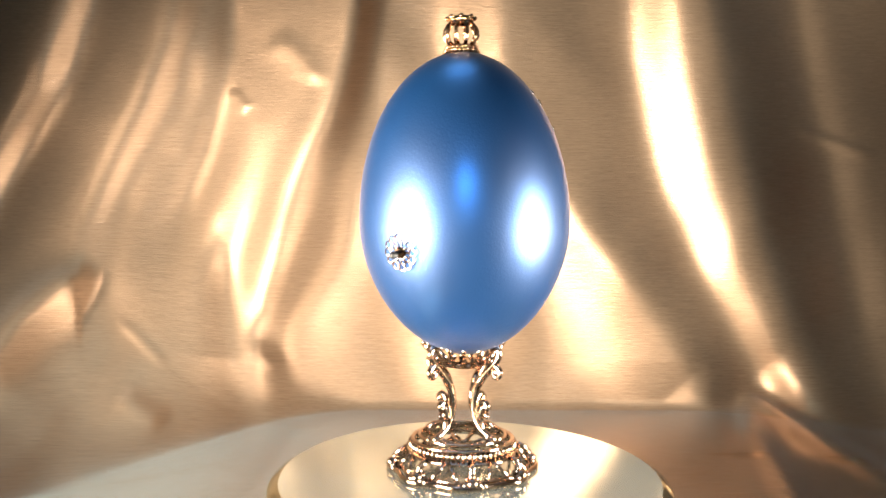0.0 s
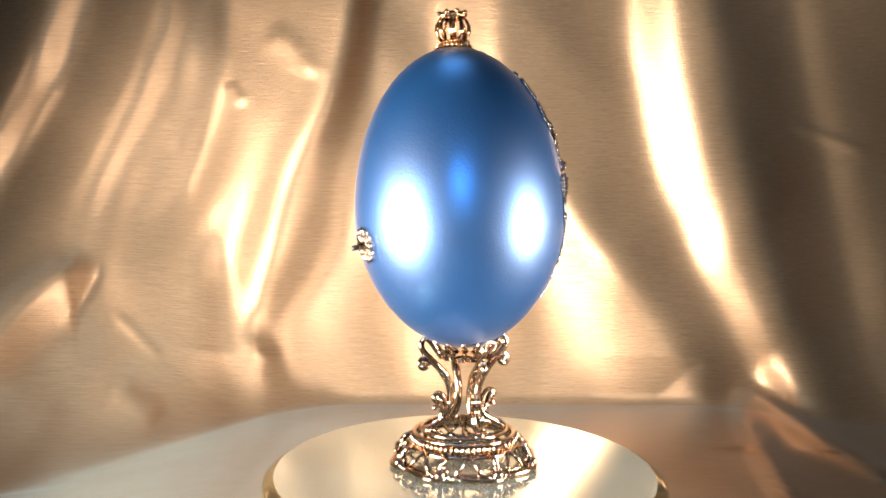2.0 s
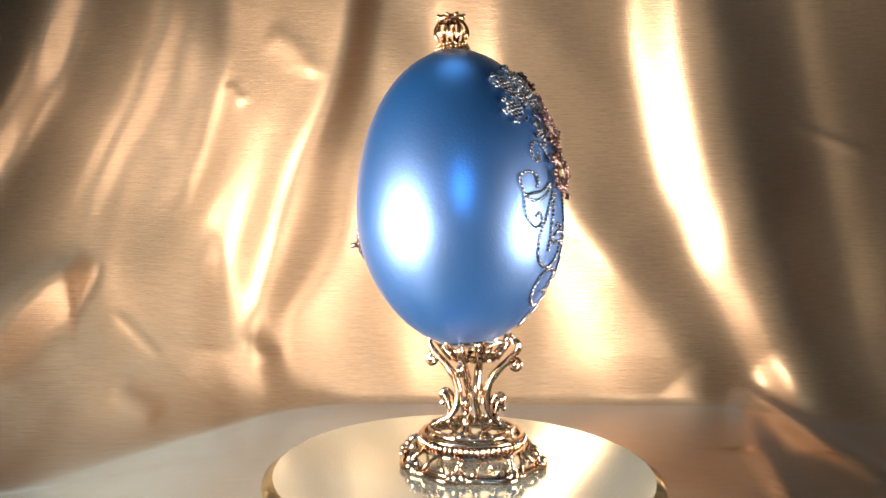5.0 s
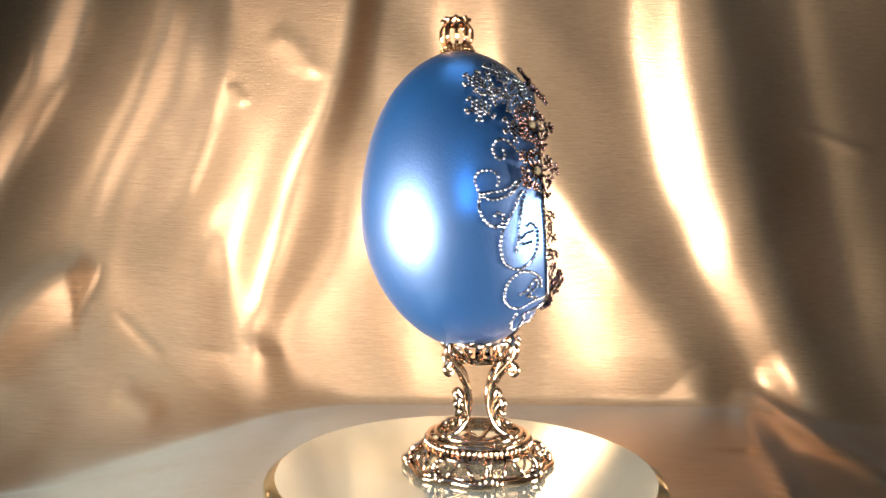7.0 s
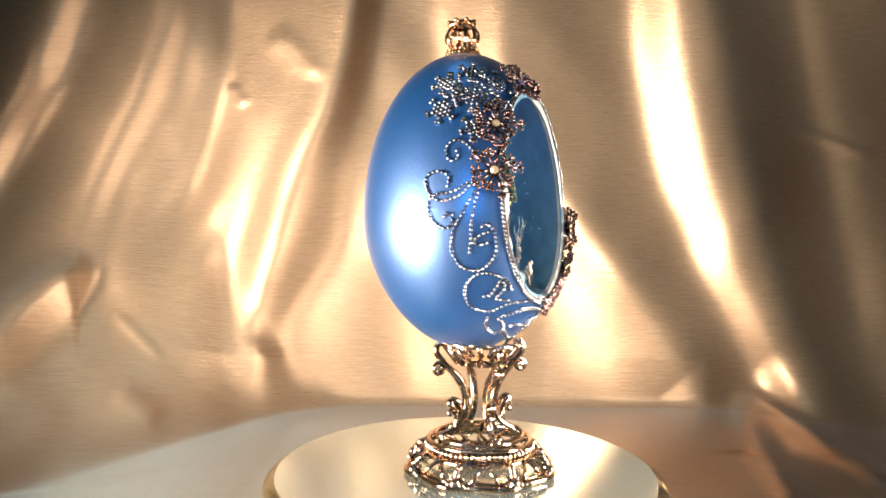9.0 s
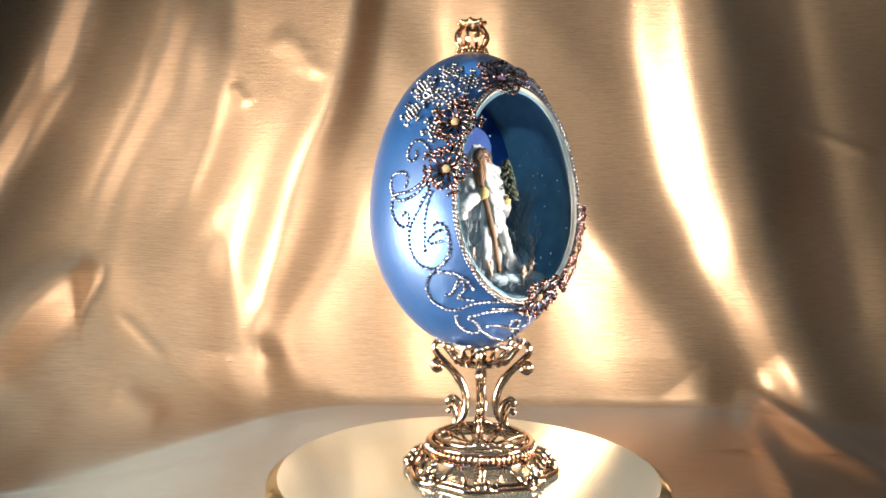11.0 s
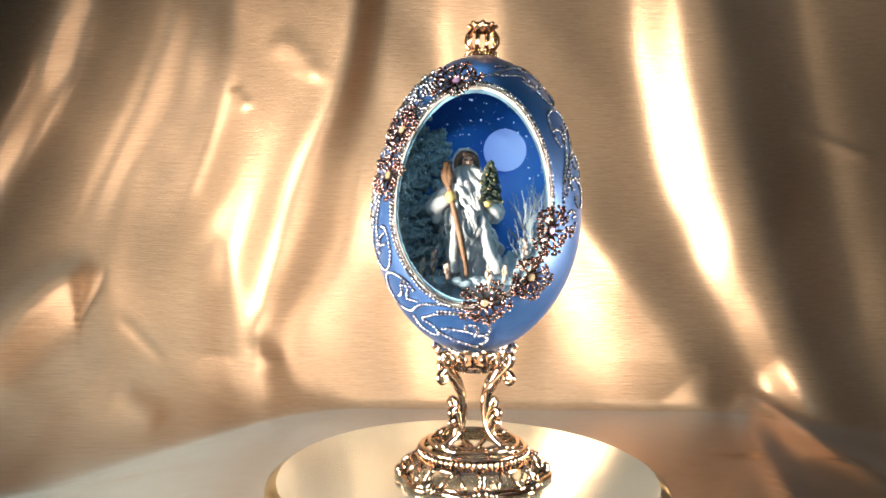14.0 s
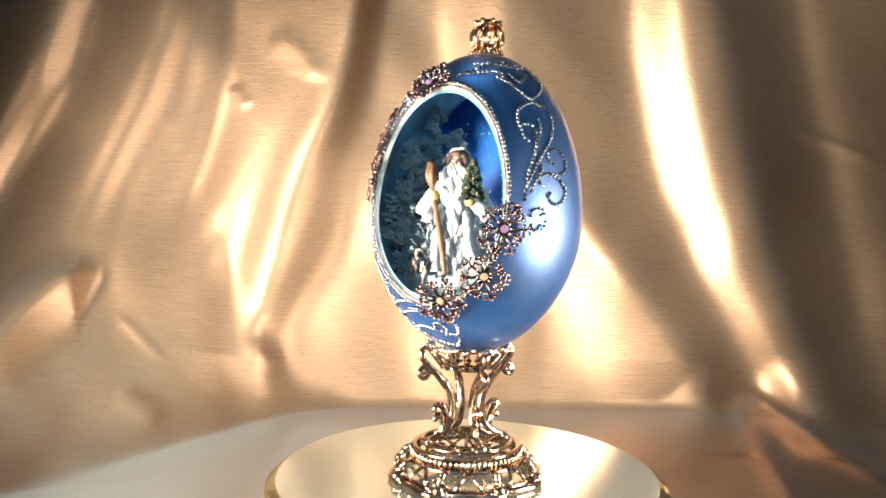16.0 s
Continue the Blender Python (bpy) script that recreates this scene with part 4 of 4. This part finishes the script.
        for i in range(9):
            s.ball(tuple(p + Vector((r2.uniform(-1, 1) * MM, r2.uniform(-1, 1) * MM, h * (0.5 + 0.06 * i)))), r2.uniform(0.5, 0.95) * MM, False, (1, 1, 1.5))
        part("seed_head", s, SEED, egg, "small dried seed head")
    # low frosted sprigs in the snow
    r2 = random.Random(81)
    for _ in range(26):
        a = r2.uniform(-15, 195)
        q = r2.uniform(0.021, 0.030)
        x, y = q * math.cos(radians(a)), min(q * math.sin(radians(a)), 0.024)
        s = Shape()
        for _ in range(3):
            d = Vector((r2.uniform(-.6, .6), r2.uniform(-.4, .25), 1))
            needle_spray(s, Vector((x, y, 0.0325 - 0.42 * max(0, y - 0.008))), d, r2.uniform(0.004, 0.009) * (0.6 if 50 < a < 130 else 1), r2)
        part("frosted_sprig", s, TWIG, egg, "frosted grey-white sprig")


def build_figurine():
    """A small bearded winter figure in white, in one mesh: robe, hood, beard, staff and a little fir."""
    s = Shape()

    def limb(pts, rad, n=10):
        line = curve_through(pts, 1.2)
        k = len(line)
        s.tube([p * MM for p in line], [np.interp(i / (k - 1), np.linspace(0, 1, len(rad)), rad) * MM for i in range(k)], n)

    s.slot = 0  # robe
    rows = [(0.2, -5), (13.6, -4.6), (14.0, -3), (13.2, 3), (11.2, 11), (9.2, 20), (8.0, 28), (7.8, 36), (6.6, 40), (4.6, 43.5), (2.6, 45.5)]
    fine = []
    for (r0, z0), (r1, z1) in zip(rows, rows[1:]):
        fine += [((r0 + (r1 - r0) * t / 5) * MM, (z0 + (z1 - z0) * t / 5) * MM) for t in range(5)]
    fine.append((2.6 * MM, 45.5 * MM))
    n0 = len(fine)
    s.lathe(fine, 72, lambda a, i: 1 + (0.12 * math.sin(7 * a + 0.10 * i) + 0.07 * math.sin(13 * a - 0.14 * i) + 0.04 * math.sin(23 * a + 0.3 * i)) * max(0.15, 1 - i / n0) + 0.03 * math.sin(5 * a + i * 0.4))
    v = s.v[-1]
    v[:, 1] *= 0.78
    v[:, 0] += np.where(v[:, 2] < 0.026, (0.026 - v[:, 2]) * 0.26, 0)
    v[:, 1] = v[:, 1] * np.where(v[:, 2] < 0.016, 0.85, 1) - np.maximum(0, 0.026 - v[:, 2]) * 0.12
    # sleeves
    limb([(-6, 1, 41), (-11, 1.5, 35), (-14.5, 2.5, 29), (-12.5, 5.5, 31), (-9, 7.5, 33.5)], [2.8, 3.3, 3.6, 3.2, 2.4], 14)
    limb([(6, 1, 41), (10.5, 1.5, 35), (13.5, 2.5, 28.5), (11.5, 5.5, 30), (8.5, 7.5, 32)], [2.8, 3.2, 3.5, 3.1, 2.3], 14)
    s.ball((-13 * MM, 2.5 * MM, 27 * MM), 2.7 * MM, True, (1, 0.9, 1.5))
    s.ball((12.6 * MM, 2.5 * MM, 27 * MM), 2.6 * MM, True, (1, 0.9, 1.4))
    # front panels of the coat
    limb([(-3.5, 6.2, 38), (-5.5, 7.4, 24), (-6.0, 9.0, 10), (-5.0, 9.6, 1.5)], [1.2, 1.4, 1.8, 2.2], 8)
    limb([(3.8, 6.2, 36), (6.0, 7.4, 24), (9.5, 8.6, 11), (14.0, 8.0, 2.0)], [1.2, 1.6, 2.2, 2.6], 8)
    # hood
    s.ball((-0.6 * MM, -1.0 * MM, 48.6 * MM), 5.4 * MM, True, (0.95, 0.9, 1.15))
    # edge of the hood round the hair
    limb([(-4.9, 1.6, 44.5), (-5.6, 1.0, 49.0), (-4.4, 0.2, 54.0), (-0.6, -0.4, 56.4), (3.2, 0.2, 54.0), (4.4, 1.0, 49.0), (3.9, 1.6, 44.5)], [1.2, 1.0, 0.9, 0.9, 0.9, 1.0, 1.2], 8)
    # beard: locks
    rnd = random.Random(3)
    for i in range(17):
        x = -3.8 + 7.4 * i / 16
        low = 17 + 12 * (abs(x) / 3.8) ** 1.5 + rnd.uniform(-1.5, 1.5)
        ph, pts = rnd.uniform(0, 6.28), []
        for j in range(9):
            q = j / 8
            z = 47.4 + (low - 47.4) * q
            spread = (0.6 + 1.3 * math.sin(math.pi * min(1, q * 1.25)) * 0.9) * (1 - 0.35 * q)
            pts.append((x * spread - 0.4 + 2.0 * q + 1.25 * math.sin(ph + 11 * q), 4.8 + 4.4 * min(1, q * 2.2) + 0.8 * math.cos(ph + 11 * q), z))
        limb(pts, [1.1, 1.6, 1.5, 1.3, 0.9, 0.3], 7)
    for i in range(90):
        t = rnd.uniform(-1.3, 1.3)
        z = rnd.uniform(-2, 30)
        r = 13.4 - 0.19 * z
        p = (r * math.sin(t) + max(0, 26 - z) * 0.26, r * (0.80 if z > 16 else 0.66) * math.cos(t), z)
        limb([p, (p[0] * 1.03 + rnd.uniform(-1, 1), p[1] * 1.05, z + 3), (p[0] * 0.98 + rnd.uniform(-1.4, 1.4), p[1] * 1.0, z + 6.5)], [0.5, 1.2, 0.4], 6)
    s.v = [np.array([np.array(p) + np.array(noise.noise_vector(Vector(p) * 330)) * 0.0009 + np.array(noise.noise_vector(Vector(p) * 1000)) * 0.0004 for p in v]) for v in s.v]
    s.slot = 1  # face
    s.ball((-0.6 * MM, 2.8 * MM, 49.6 * MM), 3.3 * MM, True, (0.9, 0.95, 1.05))
    s.ball((-0.6 * MM, 6.4 * MM, 48.9 * MM), 0.8 * MM, True, (0.7, 1, 1.3))
    for sx in (-1, 1):
        s.ball(((-0.6 + 1.7 * sx) * MM, 5.4 * MM, 48.3 * MM), 1.0 * MM, True, (1, 0.8, 0.9))
    s.slot = 2  # hair, brows and staff
    for sx in (-1, 1):
        limb([(-0.6 + sx * 1.2, 2.6, 53.4), (-0.6 + sx * 3.2, 2.9, 51.6), (-0.6 + sx * 3.9, 2.8, 48.2), (-0.6 + sx * 3.6, 3.6, 44.5)], [1.7, 1.9, 1.9, 1.3], 8)
    s.ball((-0.6 * MM, 2.8 * MM, 53.0 * MM), 2.4 * MM, True, (1.4, 1.1, 0.75))
    for sx in (-1, 1):
        s.ball(((-0.6 + 1.25 * sx) * MM, 6.1 * MM, 50.3 * MM), 0.5 * MM, True, (1.9, 0.8, 0.8))
    s.slot = 5  # staff
    limb([(-10.2, 9.0, 47.0), (-9.0, 9.2, 38), (-7.6, 9.8, 32), (-4.0, 11.0, 18), (-1.4, 11.6, 6), (-0.6, 11.8, 1)], [0.9, 1.1, 1.2, 1.3, 1.2, 0.9], 8)
    for i in range(7):
        limb([(-9.2 + rnd.uniform(-.3, .3), 9.1, 38), (-9.9 + rnd.uniform(-1.6, 1.6), 9.1 + rnd.uniform(-1.2, 1.2), 43), (-10.4 + rnd.uniform(-1.3, 1.3), 9.0 + rnd.uniform(-.8, .8), 49)], [1.0, 1.7, 0.7], 6)
    s.slot = 3  # mittens
    s.ball((-8.2 * MM, 9.2 * MM, 34 * MM), 2.6 * MM, True, (1, 1, 1.1))
    s.ball((7.6 * MM, 9.0 * MM, 32.4 * MM), 2.4 * MM, True, (1, 1, 1))
    s.slot = 4  # the little fir in the hand
    limb([(8.0, 9.2, 32), (8.4, 9.0, 50.5)], [0.7, 0.4], 5)
    for i in range(170):
        q = i / 170
        t = rnd.uniform(0, 2 * math.pi)
        r = 5.4 * (1 - q) ** 0.7 + 0.5
        p = Vector((8.0 + 0.4 * q, 9.1, 33.5 + 17 * q))
        e = p + Vector((r * math.cos(t), r * 0.8 * math.sin(t), -1.0))
        s.tube([p * MM, e * MM], [0.35 * MM, 0.75 * MM], 4)
        s.ball(tuple(e * MM), 0.6 * MM, False)
    s.slot = 3  # gilded baubles on it
    for i in range(22):
        q, t = (i + 0.5) / 22, i * 2.4
        r = 5.6 * (1 - q) ** 0.7 + 0.6
        s.ball(((8.0 + 0.4 * q + r * math.cos(t)) * MM, (9.1 + r * 0.8 * math.sin(t)) * MM, (32.8 + 17 * q) * MM), 0.5 * MM, False)
    me = s.mesh("winter_figurine", [ROBE, SKIN, HAIR, MITTEN, PINE, STAFF])
    me.transform(pose(0.0047, 0.0095, 0.0345, 0, 0, 11) @ Matrix.Diagonal((-1, 1, 1, 1)))
    me.flip_normals()
    o = new("winter_figurine", me)
    return tagged(o, "painted white-robed bearded winter figurine with staff and little fir", "figurine")


MIRROR_DISC = build_disc()
build_turntable()
STAND = build_stand()
EGG = build_egg()
FIGURINE = build_figurine()


def motions():
    times = [0.5 * i for i in range(33)]
    walk(MIRROR_DISC, [(t, disc_pose(t)) for t in times])
    walk(STAND, [(t, stand_pose(t)) for t in times])
    walk(EGG, [(t, egg_pose(t)) for t in times])
    walk(FIGURINE, [(t, egg_pose(t)) for t in times])


motions()
